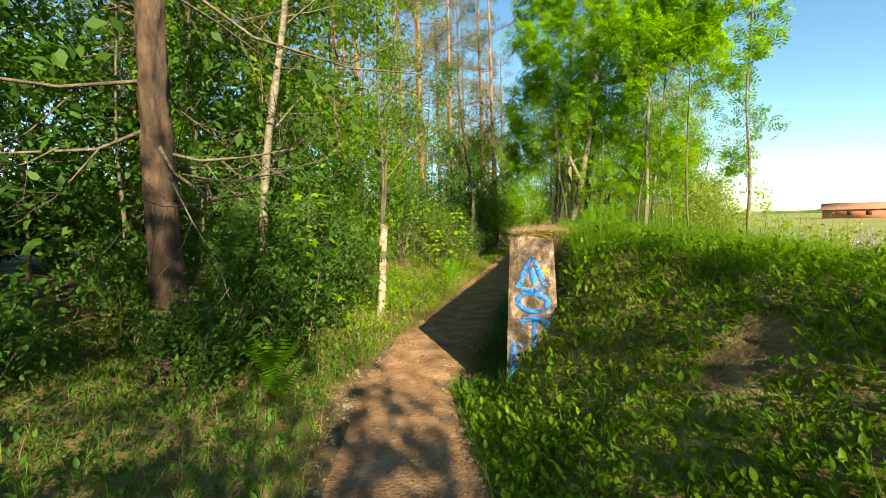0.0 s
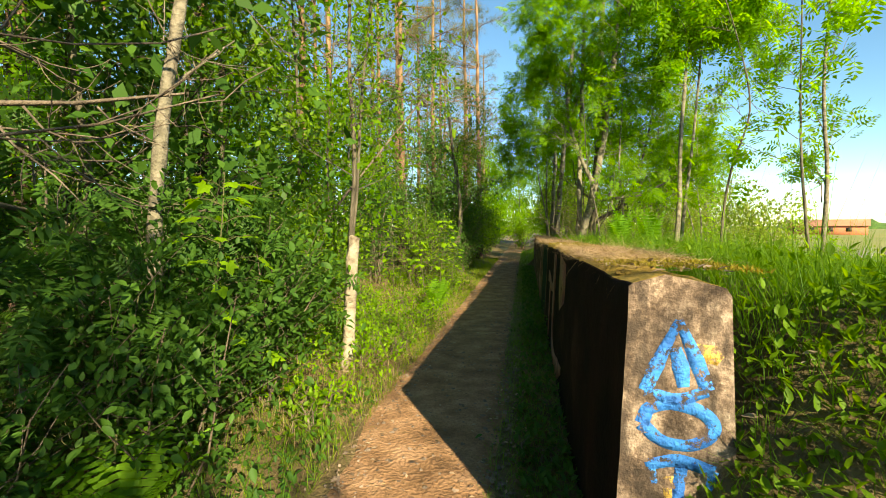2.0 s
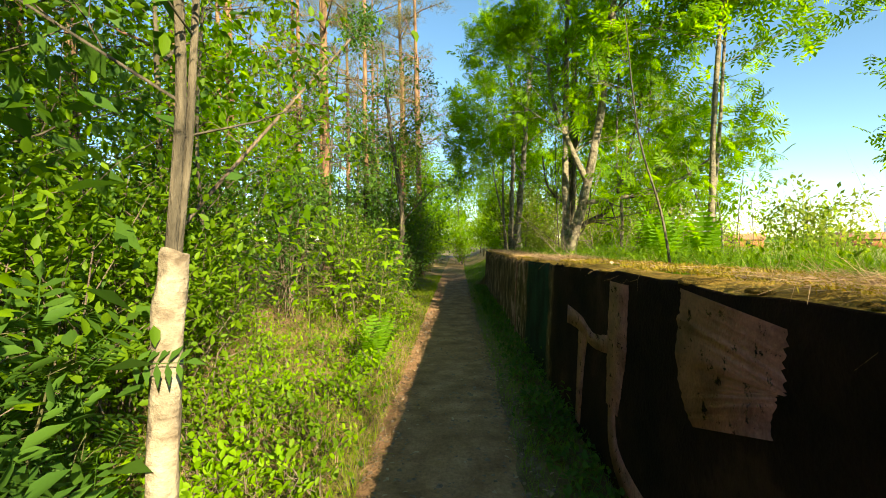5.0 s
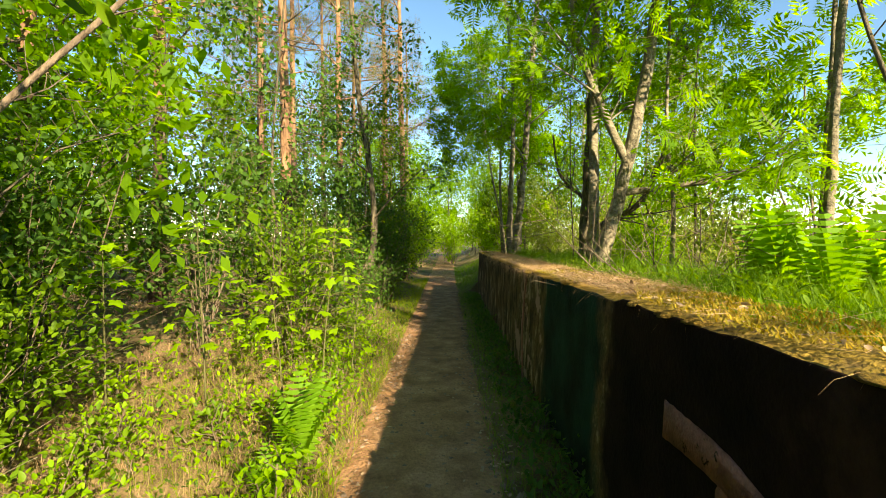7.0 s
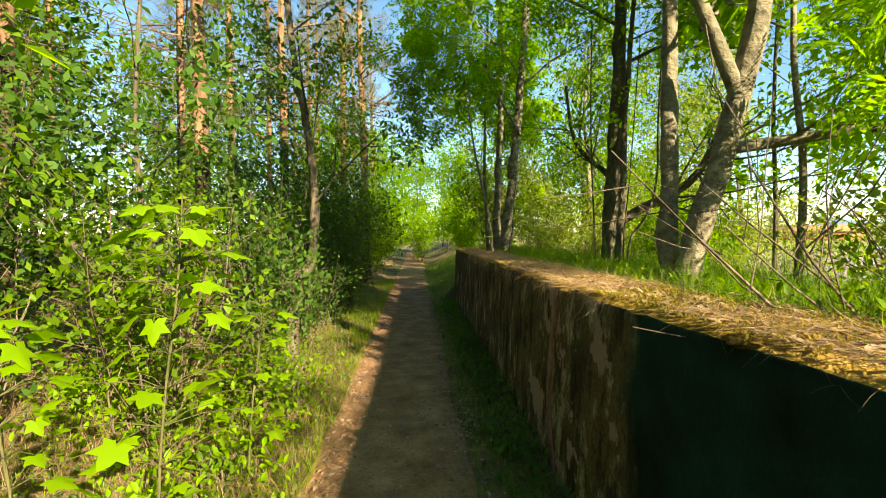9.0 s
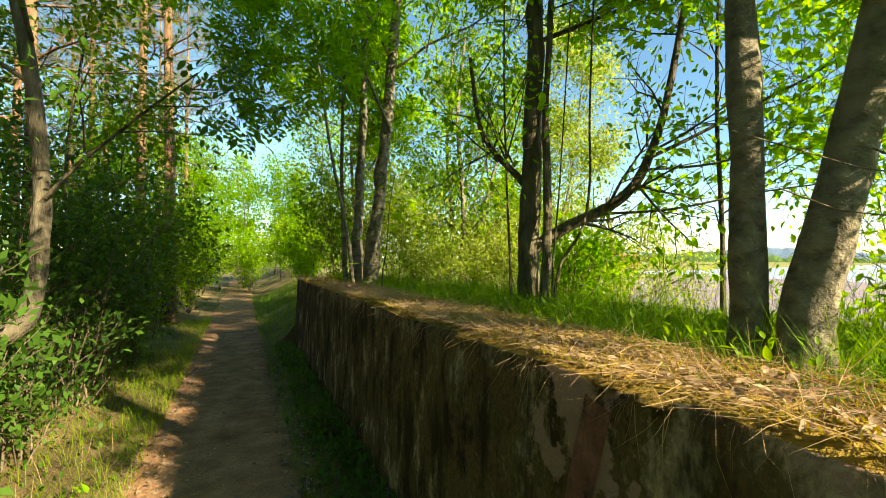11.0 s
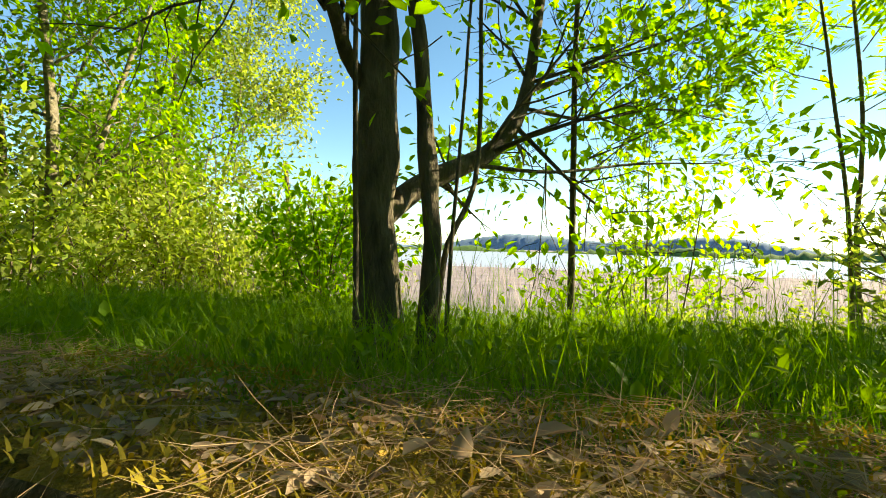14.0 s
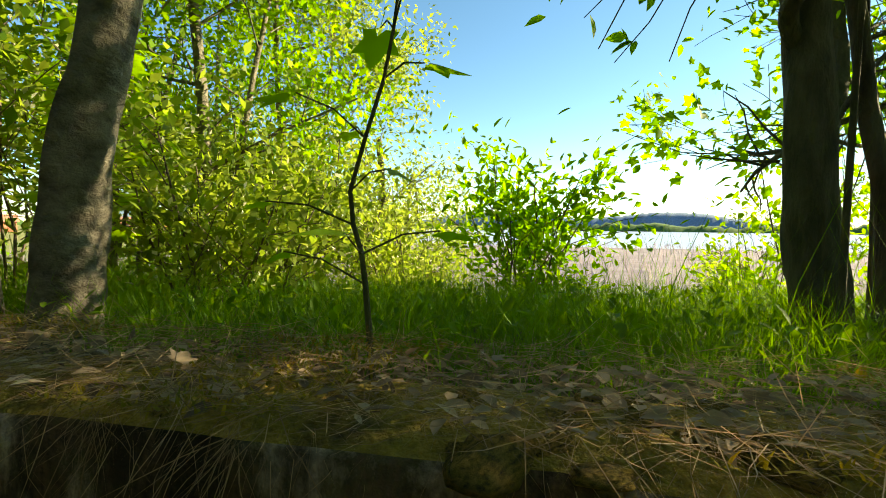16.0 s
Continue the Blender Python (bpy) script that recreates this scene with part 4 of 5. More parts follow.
fill = []
for k, (lf, n, sz) in enumerate(((LEAF_BUSH, 3600, .14), (LEAF_DARK, 3800, .14), (LEAF_ROWAN, 3600, .15))):
    x, y = ((-9.5, 13.5), (-7.2, 19.0), (-3.6, 25.5))[k]
    fill.append(broadleaf("young_tree", "leafy young tree deep in the wood", at(x, y),
                          [([(0, 0, -.1), (.08, .02, 1.5), (.0, .1, 3.2), (.2, .1, 6.5)], .05, .015)],
                          BARK_DARK, lf, 140 + k, n, sz, T_RHOMB, first=.3, reach=1.9, branches=16, depth=1, jitter=.34, group="trees of the wood"))
deep = [(-7.6, 9.6), (-10.5, 8.5), (-12, 12), (-9, 16.2), (-11.5, 18), (-6.0, 22.5), (-9.5, 23), (-1.2, 28.5), (0.6, 27.6), (-4.5, 29), (-7.5, 28), (4.4, 34.5), (7.2, 36.5), (10.5, 35), (13.5, 32.5), (1.0, 36), (-2.5, 35), (-15, 2), (-16, 6), (-8.5, 3.8), (-11, 4.8), (-13, 8), (-6.8, 12.2), (14.5, 28.5), (-4.8, 18.6), (16.5, 33), (-13, 15), (-12, 25), (-5, 38), (4, 40), (10, 41), (-4.3, 3.2), (-5.4, 5.6), (-3.8, 7.2), (-6.8, 2.2), (-5.2, 9.0), (-4.6, 1.0), (-7.5, 5.2), (-3.4, 9.6), (-15.5, 10), (-16, 14), (-15, 19), (-14.5, -2), (-11.5, 1.5), (-16, 24), (-18, 4), (-18, 9), (-19, 15), (-10.5, -2.5), (-13, -5), (-8, 26), (-10, 30), (-14, 29), (-2.6, 11.8), (-9.5, 1.0)]
for k, (x, y) in enumerate(deep):
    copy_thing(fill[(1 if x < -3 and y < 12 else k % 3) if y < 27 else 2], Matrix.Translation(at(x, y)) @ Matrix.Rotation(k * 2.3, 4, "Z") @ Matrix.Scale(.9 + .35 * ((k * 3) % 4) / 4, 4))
for k, (x, y, h) in enumerate([(8.4, 41.5, 5.5), (6.6, 42.5, 6.0), (10.4, 40.5, 5.5), (12.6, 38.5, 5.0), (4.6, 40.0, 6.5), (9.4, 45.5, 8.0), (6.0, 47.0, 8.5)]):
    broadleaf("young_tree", "sunlit yellow-green tree where the path bends away", at(x, y),
              [([(0, 0, -.1), (.08, .02, 1.2), (.0, .1, 2.6), (.2, .1, h)], .06, .02)],
              BARK_DARK, LEAF_MAPLE, 190 + k, 3400, .17, T_RHOMB, first=.3, reach=1.9, branches=14, depth=1, jitter=.3, group="trees of the wood")
for k, (x, y, h) in enumerate([(1.8, -6.4, 4.4), (4.4, -7.4, 4.9), (-.8, -7.0, 4.6), (6.6, -5.8, 4.6), (3.0, -9.8, 5.4), (8.4, -3.6, 4.4), (4.9, -6.6, 7.2)]):
    broadleaf("shade_tree", "leafy tree that shades the start of the path", at(x, y),
              [([(0, 0, -.1), (.08, .02, 1.2), (.0, .1, 2.6), (.2, .1, h)], .08, .02)],
              BARK_GREY, LEAF_BUSH, 160 + k, 1900 if h < 6 else 800, .16, T_RHOMB, first=1.0, reach=1.7, branches=10, depth=1, jitter=.35, group="trees behind the start")

for k, (x, y) in enumerate([(1.3, -7.6), (-1.3, -8.6), (-3.6, -7.4)]):
    broadleaf("shade_tree", "tall leafy tree that shades the wood's edge", at(x, y),
              [([(0, 0, -.1), (.08, .02, 2.2), (.0, .1, 4.4), (.2, .1, 7.6)], .11, .02)],
              BARK_GREY, LEAF_BUSH, 180 + k, 1500, .2, T_RHOMB, first=3.4, reach=1.9, branches=12, jitter=.3, group="trees behind the start")


def bush(name, label, base, rad, height, leaf, seed, leaves, size, template=T_OVATE, stems=14, group="", up=.7, category="bush"):
    r = np.random.default_rng(seed)
    th = thing(name, label, category, base, group)
    lines, tips = [], []
    for i in range(stems):
        a = r.random() * 6.283
        d = np.array([math.cos(a) * rad / height * r.random() * 1.1, math.sin(a) * rad / height * r.random() * 1.1, 1.0])
        limb_set((r.normal() * .07, r.normal() * .07, -.05), d, height * (.75 + .4 * r.random()), .010, 1, r, lines, tips, .75, .0, .2)
    tagged(part("twigwork", raw_mesh("twigwork", *tubes(lines, 3), TWIG, True), th), kind="stuff")
    part("foliage", leafy(tips, int(leaves * 1.5), size, template, leaf, r, .08, up, "foliage", .05), th)
    if leaf is LEAF_YELLOW:
        part("blossom", leafy(tips, int(leaves * .14), .035, T_RHOMB, BLOSSOM, r, .09, up, "blossom", -.2), th, "clusters of small cream blossoms")
    return th


LEFT = "bushes along the path"
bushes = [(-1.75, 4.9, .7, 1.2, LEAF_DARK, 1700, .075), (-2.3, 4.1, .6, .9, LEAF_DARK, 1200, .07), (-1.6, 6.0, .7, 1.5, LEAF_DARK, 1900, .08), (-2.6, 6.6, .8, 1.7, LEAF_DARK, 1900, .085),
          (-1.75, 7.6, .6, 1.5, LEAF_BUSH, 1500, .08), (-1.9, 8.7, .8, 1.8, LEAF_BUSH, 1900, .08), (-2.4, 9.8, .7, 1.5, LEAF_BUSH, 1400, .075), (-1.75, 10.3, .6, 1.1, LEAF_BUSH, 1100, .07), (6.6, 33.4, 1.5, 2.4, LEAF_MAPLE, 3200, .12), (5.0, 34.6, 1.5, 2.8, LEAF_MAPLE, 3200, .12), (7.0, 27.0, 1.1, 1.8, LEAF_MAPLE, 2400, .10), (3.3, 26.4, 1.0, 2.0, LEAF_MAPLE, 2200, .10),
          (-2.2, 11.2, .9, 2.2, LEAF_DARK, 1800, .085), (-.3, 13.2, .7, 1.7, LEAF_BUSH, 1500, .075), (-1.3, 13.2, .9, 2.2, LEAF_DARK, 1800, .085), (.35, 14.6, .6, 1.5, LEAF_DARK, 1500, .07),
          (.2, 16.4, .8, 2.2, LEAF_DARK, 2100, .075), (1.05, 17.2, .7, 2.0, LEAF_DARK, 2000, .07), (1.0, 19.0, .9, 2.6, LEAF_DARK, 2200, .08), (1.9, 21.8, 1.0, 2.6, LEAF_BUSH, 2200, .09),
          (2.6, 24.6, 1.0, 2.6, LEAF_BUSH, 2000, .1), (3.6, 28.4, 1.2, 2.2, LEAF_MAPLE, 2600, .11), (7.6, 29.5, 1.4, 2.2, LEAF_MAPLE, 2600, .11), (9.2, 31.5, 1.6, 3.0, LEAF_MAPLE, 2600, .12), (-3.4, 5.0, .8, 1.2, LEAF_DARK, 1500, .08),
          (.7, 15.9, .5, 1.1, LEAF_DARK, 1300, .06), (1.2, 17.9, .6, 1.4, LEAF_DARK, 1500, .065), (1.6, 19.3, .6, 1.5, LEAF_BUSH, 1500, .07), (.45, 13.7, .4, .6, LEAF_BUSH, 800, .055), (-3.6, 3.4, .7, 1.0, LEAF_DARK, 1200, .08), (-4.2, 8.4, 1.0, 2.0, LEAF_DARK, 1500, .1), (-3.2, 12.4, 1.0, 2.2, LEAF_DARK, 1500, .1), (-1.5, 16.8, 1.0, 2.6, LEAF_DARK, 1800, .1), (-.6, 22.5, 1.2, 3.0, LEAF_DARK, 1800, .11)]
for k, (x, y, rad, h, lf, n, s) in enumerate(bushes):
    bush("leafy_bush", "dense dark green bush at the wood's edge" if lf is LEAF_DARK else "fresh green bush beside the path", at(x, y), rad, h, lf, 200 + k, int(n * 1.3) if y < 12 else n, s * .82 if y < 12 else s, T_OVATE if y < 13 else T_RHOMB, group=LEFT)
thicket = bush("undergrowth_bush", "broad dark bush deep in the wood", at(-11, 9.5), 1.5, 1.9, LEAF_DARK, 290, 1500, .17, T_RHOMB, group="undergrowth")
for k in range(40):
    a = -.62 + 1.75 * k / 39
    d = 12.5 + 5.5 * ((k * 7) % 5) / 5
    copy_thing(thicket, Matrix.Translation(at(-d * math.cos(a), 7 + d * math.sin(a))) @ Matrix.Rotation(k * 1.7, 4, "Z") @ Matrix.Scale(.9 + .5 * ((k * 3) % 4) / 4, 4))
RIGHT = "bushes on the bank"
for k, (x, y, rad, h, lf, n, s) in enumerate([(5.85, 14.9, .85, 1.05, LEAF_ROWAN, 1500, .07), (6.6, 16.6, .9, 1.5, LEAF_YELLOW, 1600, .05), (5.2, 17.9, .9, 1.7, LEAF_YELLOW, 1800, .055), (7.6, 15.8, .8, 1.3, LEAF_YELLOW, 1300, .05),
                                              (4.9, 19.6, .9, 2.0, LEAF_BUSH, 1900, .075), (6.6, 22.4, 1.1, 1.7, LEAF_MAPLE, 2000, .1), (4.6, 11.3, .7, 1.0, LEAF_YELLOW, 900, .05), (5.6, 10.0, .8, 1.3, LEAF_YELLOW, 1300, .055),
                                              (7.0, 12.4, .7, 1.1, LEAF_MAPLE, 500, .09), (6.3, 7.9, .8, 1.1, LEAF_YELLOW, 1000, .055), (7.6, 9.8, .9, 1.5, LEAF_YELLOW, 1300, .06), (8.8, 13.2, .8, 1.2, LEAF_BUSH, 900, .07), (6.2, 24.8, 1.1, 1.8, LEAF_MAPLE, 2200, .10), (4.9, 16.6, .6, .9, LEAF_YELLOW, 1500, .045), (5.7, 16.6, .7, 1.0, LEAF_YELLOW, 1700, .045), (6.9, 17.6, .9, 1.7, LEAF_YELLOW, 2200, .05), (7.0, 15.9, .8, 1.3, LEAF_YELLOW, 1700, .045), (8.6, 17.6, 1.0, 2.0, LEAF_YELLOW, 2400, .055), (9.4, 15.8, .9, 1.5, LEAF_YELLOW, 1700, .055), (11.0, 8.6, 1.0, 1.5, LEAF_YELLOW, 1300, .08), (10.2, 10.4, 1.0, 1.8, LEAF_YELLOW, 1500, .08), (8.2, 6.4, .8, 1.3, LEAF_YELLOW, 1300, .06), (9.5, 7.5, .9, 1.1, LEAF_YELLOW, 900, .07)]):
    bush("bank_bush", "pale flowering bush with fine yellow-green leaves" if lf is LEAF_YELLOW else "green shrub in the long grass of the bank", at(x, y), rad, h, lf, 300 + k, n, s * (1.35 if lf is LEAF_YELLOW else 1), T_OVATE if s > .06 else T_RHOMB, 9 if lf is LEAF_YELLOW else 14, group=RIGHT)


def sapling(label, base, height, leaves, size, seed, lean=(0, 0), group="maple saplings", via=None):
    """A maple seedling whose big leaves are separate pieces."""
    r = np.random.default_rng(seed)
    th = thing("maple_seedling", label, "sapling", base, group)
    pts = spline(via or [(0, 0, -.05), (lean[0] * .3, lean[1] * .3, height * .4), (lean[0] * .8, lean[1] * .8, height * .75), (lean[0], lean[1], height)], 14)
    lines = [(pts, np.linspace(.009, .003, len(pts)))]
    spotsl = []
    leaves = int(leaves * 1.5)
    for i in range(leaves):
        z = .28 + .72 * (i + r.random() * .5) / leaves
        p = pts[min(int(z * (len(pts) - 1)), len(pts) - 1)]
        a = i * 2.4 + r.random()
        ln = (.16 + .34 * (1 - z)) * height * .55 * (.5 + .6 * r.random())
        q = p + np.array([math.cos(a) * ln, math.sin(a) * ln, .12 * ln + .03])
        lines.append((np.array([p, (p + q) / 2 + (0, 0, .02), q]), np.array([.003, .0025, .002])))
        spotsl.append((q, a))
    part("stem", raw_mesh("stem", *tubes(lines[:1], 6), STEM, True), th)
    tagged(part("leafstalk", raw_mesh("leafstalk", *tubes(lines[1:], 4), STEM, True), th), kind="stuff")
    for q, a in spotsl:
        ob = part("leaf", MAPLE_ME, th)
        ob.matrix_local = Matrix.Translation(q) @ Matrix.Rotation(a - math.pi / 2, 4, "Z") @ Matrix.Rotation(-.35 + .3 * r.normal(), 4, "X") @ Matrix.Rotation(.25 * r.normal(), 4, "Y") @ Matrix.Scale(size * .72 * (.6 + .7 * r.random()), 4)
    return th


MAPLE_ME = raw_mesh("leaf", *T_MAPLE, LEAF_MAPLE)
for k, (x, y, h, n, s, lean) in enumerate([(.15, 11.75, 1.75, 46, .15, (.15, 0)), (-.15, 11.4, 1.3, 32, .14, (-.1, 0)), (.45, 12.5, 1.2, 26, .14, (.1, .1)), (-.75, 11.3, 1.7, 34, .14, (-.05, 0)), (-1.35, 11.0, 1.5, 26, .13, (0, 0)), (-1.75, 5.4, 1.9, 30, .16, (.25, -.1)), (-1.55, 6.6, 1.5, 24, .14, (.1, .2))]):
    sapling("young maple with bright yellow-green lobed leaves" if y > 9 else "young maple with broad green lobed leaves", at(x, y), h, n, s, 400 + k, lean)
sapling("young maple with bright lobed leaves beside the rowan", at(4.75, 17.15), 1.5, 30, .17, 421, (.1, 0))
sapling("thin maple seedling with a few lobed leaves", at(3.66, 15.67), 1.35, 8, .15, 420, via=[(0, 0, -.05), (.02, .02, .2), (.04, .04, .36), (.10, .08, .52), (.07, -.01, .80), (.07, -.05, 1.05), (.12, -.08, 1.4)])

# fallen wood, dead brush and a leaning dead limb
def log_mesh(length, r0, seed):
    r = np.random.default_rng(seed)
    P, R = wiggle((0, 0, 0), (length, 0, 0), r0, r0 * .7, 9, .012, r)
    P = np.concatenate([P[:1], P, P[-1:]])
    R = np.concatenate([[.001], R, [.001]])
    return raw_mesh("log", *tubes([(P, R)], 10), TWIG, True)


log_ob = part("fallen_log", log_mesh(.75, .05, 3))
log_ob.matrix_world = Matrix.Translation((.1, 14.95, gz(.3, 15) + .07)) @ Matrix.Rotation(-.35, 4, "Z")
tagged(log_ob, "short pale fallen log in the weeds beside the path", "log")
for k, (x, y, rad, h) in enumerate([(3.1, 10.6, .9, 1.0), (3.5, 10.1, .8, .8), (-1.9, 9.4, .6, .8)]):
    r = np.random.default_rng(700 + k)
    th = thing("dead_brush", "tangle of pale dead twigs", "brush", at(x, y), "dead brush")
    for i in range(14):
        lines = []
        a = r.random() * 6.283
        limb_set((r.normal() * .15, r.normal() * .15, -.02), (math.cos(a) * rad / h, math.sin(a) * rad / h, .5 + .6 * r.random()), h * (.7 + .6 * r.random()), .008, 1, r, lines, [], .8, .05)
        part("dead_branch", raw_mesh("dead_branch", *tubes(lines, 4), TWIG, True), th)
broadleaf("dead_tree", "bare pale dead stem leaning across the bushes", at(-2.5, 9.5),
          [([(0, 0, -.1), (.6, .25, 1.2), (1.3, .5, 2.2), (2.3, .8, 3.5)], .03, .012)], TWIG, LEAF_DARK, 710, 0, .1, T_OVATE, first=.8, reach=.7, branches=8, depth=1, group="trees of the wood")


def far_house(x, y, turn, length, label):
    """A long low red building with a roof and a row of windows."""
    th = thing("red_house", label, "house", (x, y, -1.3), "far red houses")
    w, h = 7.0, 2.7

    def box(nm, a, b, m, parent=th):
        V = np.array([(i, j, k) for i in (a[0], b[0]) for j in (a[1], b[1]) for k in (a[2], b[2])], float)
        return part(nm, raw_mesh(nm, V, [np.array([(0, 1, 3, 2), (4, 6, 7, 5), (0, 4, 5, 1), (2, 3, 7, 6), (0, 2, 6, 4), (1, 5, 7, 3)])], m), parent)
    box("wall", (-length / 2, -w / 2, 0), (length / 2, w / 2, h), RED_WALL)
    e = .5
    V = np.array([(-length / 2 - e, -w / 2 - e, h - .1), (length / 2 + e, -w / 2 - e, h - .1), (length / 2 + e, 0, h + 1.8), (-length / 2 - e, 0, h + 1.8), (-length / 2 - e, w / 2 + e, h - .1), (length / 2 + e, w / 2 + e, h - .1)], float)
    part("roof", raw_mesh("roof", V, [np.array([(0, 1, 2, 3), (3, 2, 5, 4)]), np.array([(0, 3, 4), (1, 5, 2)])], ROOF), th)
    for i in range(int(length / 4)):
        cx = -length / 2 + 2 + i * 4
        box("window", (cx - .6, -w / 2 - .04, 1.0), (cx + .6, -w / 2 + .05, 2.1), PAINT_BLACK)
    th.rotation_euler = (0, 0, turn)
    return th


far_house(118, 132, -.75, 18, "long low red house with a clay roof across the field")
far_house(142, 108, -.85, 22, "low red house with a clay roof across the field")

for k in range(82):
    r = np.random.default_rng(900 + k)
    sunny = k < 66
    y = 5.6 + 8.4 * r.random() if sunny else 3.6 + 15 * r.random()
    x = float(path_x(y)) - (.85 + 2.2 * r.random() ** 1.3) if sunny else float(face_x(y)) - .14 - .14 * r.random()
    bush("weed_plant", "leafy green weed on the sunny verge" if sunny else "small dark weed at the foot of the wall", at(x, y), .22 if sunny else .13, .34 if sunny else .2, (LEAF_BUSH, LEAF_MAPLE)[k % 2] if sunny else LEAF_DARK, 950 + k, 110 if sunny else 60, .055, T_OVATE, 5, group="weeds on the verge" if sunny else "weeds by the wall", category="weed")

# ---- ferns ----


def frond_mesh():
    V, F = [], []
    n = 16
    mid = [np.array([0, t, .55 * t * (1 - .62 * t)]) for t in np.linspace(0, 1, n + 1)]
    for i in range(1, n):
        w = .22 * math.sin(math.pi * min(1, .12 + i / n)) ** .8
        for sg in (-1, 1):
            k = len(V)
            b, c = mid[i], mid[min(i + 1, n)]
            tip = b + np.array([sg * w, .05, -.03])
            V += [b, b * .6 + tip * .4 - (0, .012, 0), tip, b * .45 + tip * .55 + (0, .028, 0), b + (c - b) * .7]
            F.append((k, k + 1, k + 2, k + 3, k + 4) if sg > 0 else (k, k + 4, k + 3, k + 2, k + 1))
    return raw_mesh("frond", np.array(V), [np.array(F)], LEAF_FERN)


FROND = frond_mesh()


def fern(base, size, count, seed, upright=.5):
    r = np.random.default_rng(seed)
    th = thing("fern", "bright green fern with arching fronds", "fern", base, "ferns")
    for i in range(count):
        ob = part("frond", FROND, th)
        ob.matrix_local = Matrix.Rotation(i * 6.283 / count + r.random() * .4, 4, "Z") @ Matrix.Rotation(upright + .3 * r.random(), 4, "X") @ Matrix.Scale(size * (.75 + .4 * r.random()), 4)
    return th


for k, (x, y, s, c, u) in enumerate([(-1.72, 4.55, .62, 11, .5), (-1.5, 4.1, .4, 7, .5), (.05, 10.5, .7, 10, .8), (-.1, 10.1, .4, 7, .7), (3.05, 9.6, .75, 9, .9), (3.35, 9.2, .75, 9, .9), (2.75, 9.0, .6, 8, .9), (3.6, 9.9, .7, 9, .9)]):
    fern(at(x, y), s, c, 500 + k, u)

# ---- grass, weeds and litter ----


def keep(n, x0, x1, y0, y1, test, seed):
    r = np.random.default_rng(seed)
    X, Y = x0 + (x1 - x0) * r.random(n), y0 + (y1 - y0) * r.random(n)
    ok = test(X, Y, r.random(n))
    X, Y = X[ok], Y[ok]
    return np.stack([X, Y, land(X, Y) - .01], -1), r


def nn(X, Y):
    return (X - face_x(Y)) * .975


def off(X, Y):
    return X - path_x(Y)


def patchy(X, Y, s=1.0):
    return .5 + .5 * np.sin(X * 1.9 * s + np.sin(Y * 1.3 * s) * 2) * np.sin(Y * 2.1 * s + np.sin(X * 1.1 * s))


def stuff(name, label, category, P, size, template, material, up, lean, seed, sink=0):
    r = np.random.default_rng(seed)
    D = r.normal(size=(len(P), 3)) * lean + np.array([0, 0, 1.0])
    V, F = scatter(P, D, size * (.55 + .8 * r.random(len(P))), template, up, seed)
    return tagged(part(name, raw_mesh(name, V, F, material)), label, category, "", "stuff")


def strip(n, lo, hi, y0, y1, seed, wall=False, power=1.0):
    """Points on the ground in a strip along the path, or along the wall's face."""
    r = np.random.default_rng(seed)
    Y = y0 + (y1 - y0) * r.random(n)
    O = lo + (hi - lo) * r.random(n) ** power
    X = face_x(Y) + O / .975 if wall else path_x(Y) + O
    return np.stack([X, Y, land(X, Y) - .01], -1)


in_wall = lambda X, Y: (Y > WALL_A - .05) & (Y < WALL_B + .05) & (nn(X, Y) > -.06) & (nn(X, Y) < .36)
rs0 = np.random.default_rng(17)
P = strip(84000, .52, 3.6, WALL_A + .1, 20.5, 1, True, 1.15)
P = P[(patchy(P[:, 0], P[:, 1], 1.6) > .12) | (rs0.random(len(P)) < .5)]
stuff("bank_grass", "long green grass on the bank behind the wall", "grass", P, .27, blade(.0058, .36), GRASS, .1, .24, 601)
P = strip(3600, .6, 3.8, WALL_A + .1, 20.5, 21, True)
stuff("grass_stalks", "tall thin seeding grass stalks on the bank", "grass", P, .58, blade(.0022, .2), GRASS, .1, .16, 621)
P = strip(26000, .42, 3.2, WALL_A + .1, 20.5, 22, True)
stuff("bank_weeds", "small leafy weeds among the bank's grass", "weeds", P + np.array([0, 0, .22]) * rs0.random((len(P), 1)), .045, T_OVATE, LEAF_BUSH, .7, 3.0, 622)
P = strip(56000, .46, 5.2, -2.5, 4.2, 2, False, 1.1)
P = P[~in_wall(P[:, 0], P[:, 1])]
bare = lambda Q: (np.hypot((Q[:, 0] - 1.6) / .8, (Q[:, 1] - 2.46) / .34) > .36 + .2 * np.sin(Q[:, 0] * 9) * np.sin(Q[:, 1] * 11))
P = P[bare(P)]
stuff("bank_grass", "green grass on the slope beside the path", "grass", P, .18, T_BLADE, GRASS, .1, .4, 602)
P = strip(34000, .5, 4.6, -1.5, 3.9, 32, False, 1.1)
P = P[~in_wall(P[:, 0], P[:, 1])]
P = P[bare(P)]
P2 = strip(13000, -.66, -4.6, -1.5, 6.5, 33, False, 1.0)
# These weeds take the darkened leaf, with shade put into its colour.
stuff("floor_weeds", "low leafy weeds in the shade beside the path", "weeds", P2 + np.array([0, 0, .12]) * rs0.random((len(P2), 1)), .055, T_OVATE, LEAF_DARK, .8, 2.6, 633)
P2 = strip(12000, -.6, -4.0, -1.5, 6.0, 34, False, 1.0)
stuff("floor_grass", "thin shaded grass beside the path", "grass", P2, .19, T_BLADE, GRASS, .1, .5, 634)
stuff("slope_weeds", "bramble and nettle leaves on the shaded slope", "weeds", P + np.array([0, 0, .14]) * rs0.random((len(P), 1)), .052, T_OVATE, LEAF_BUSH, .7, 2.6, 632)
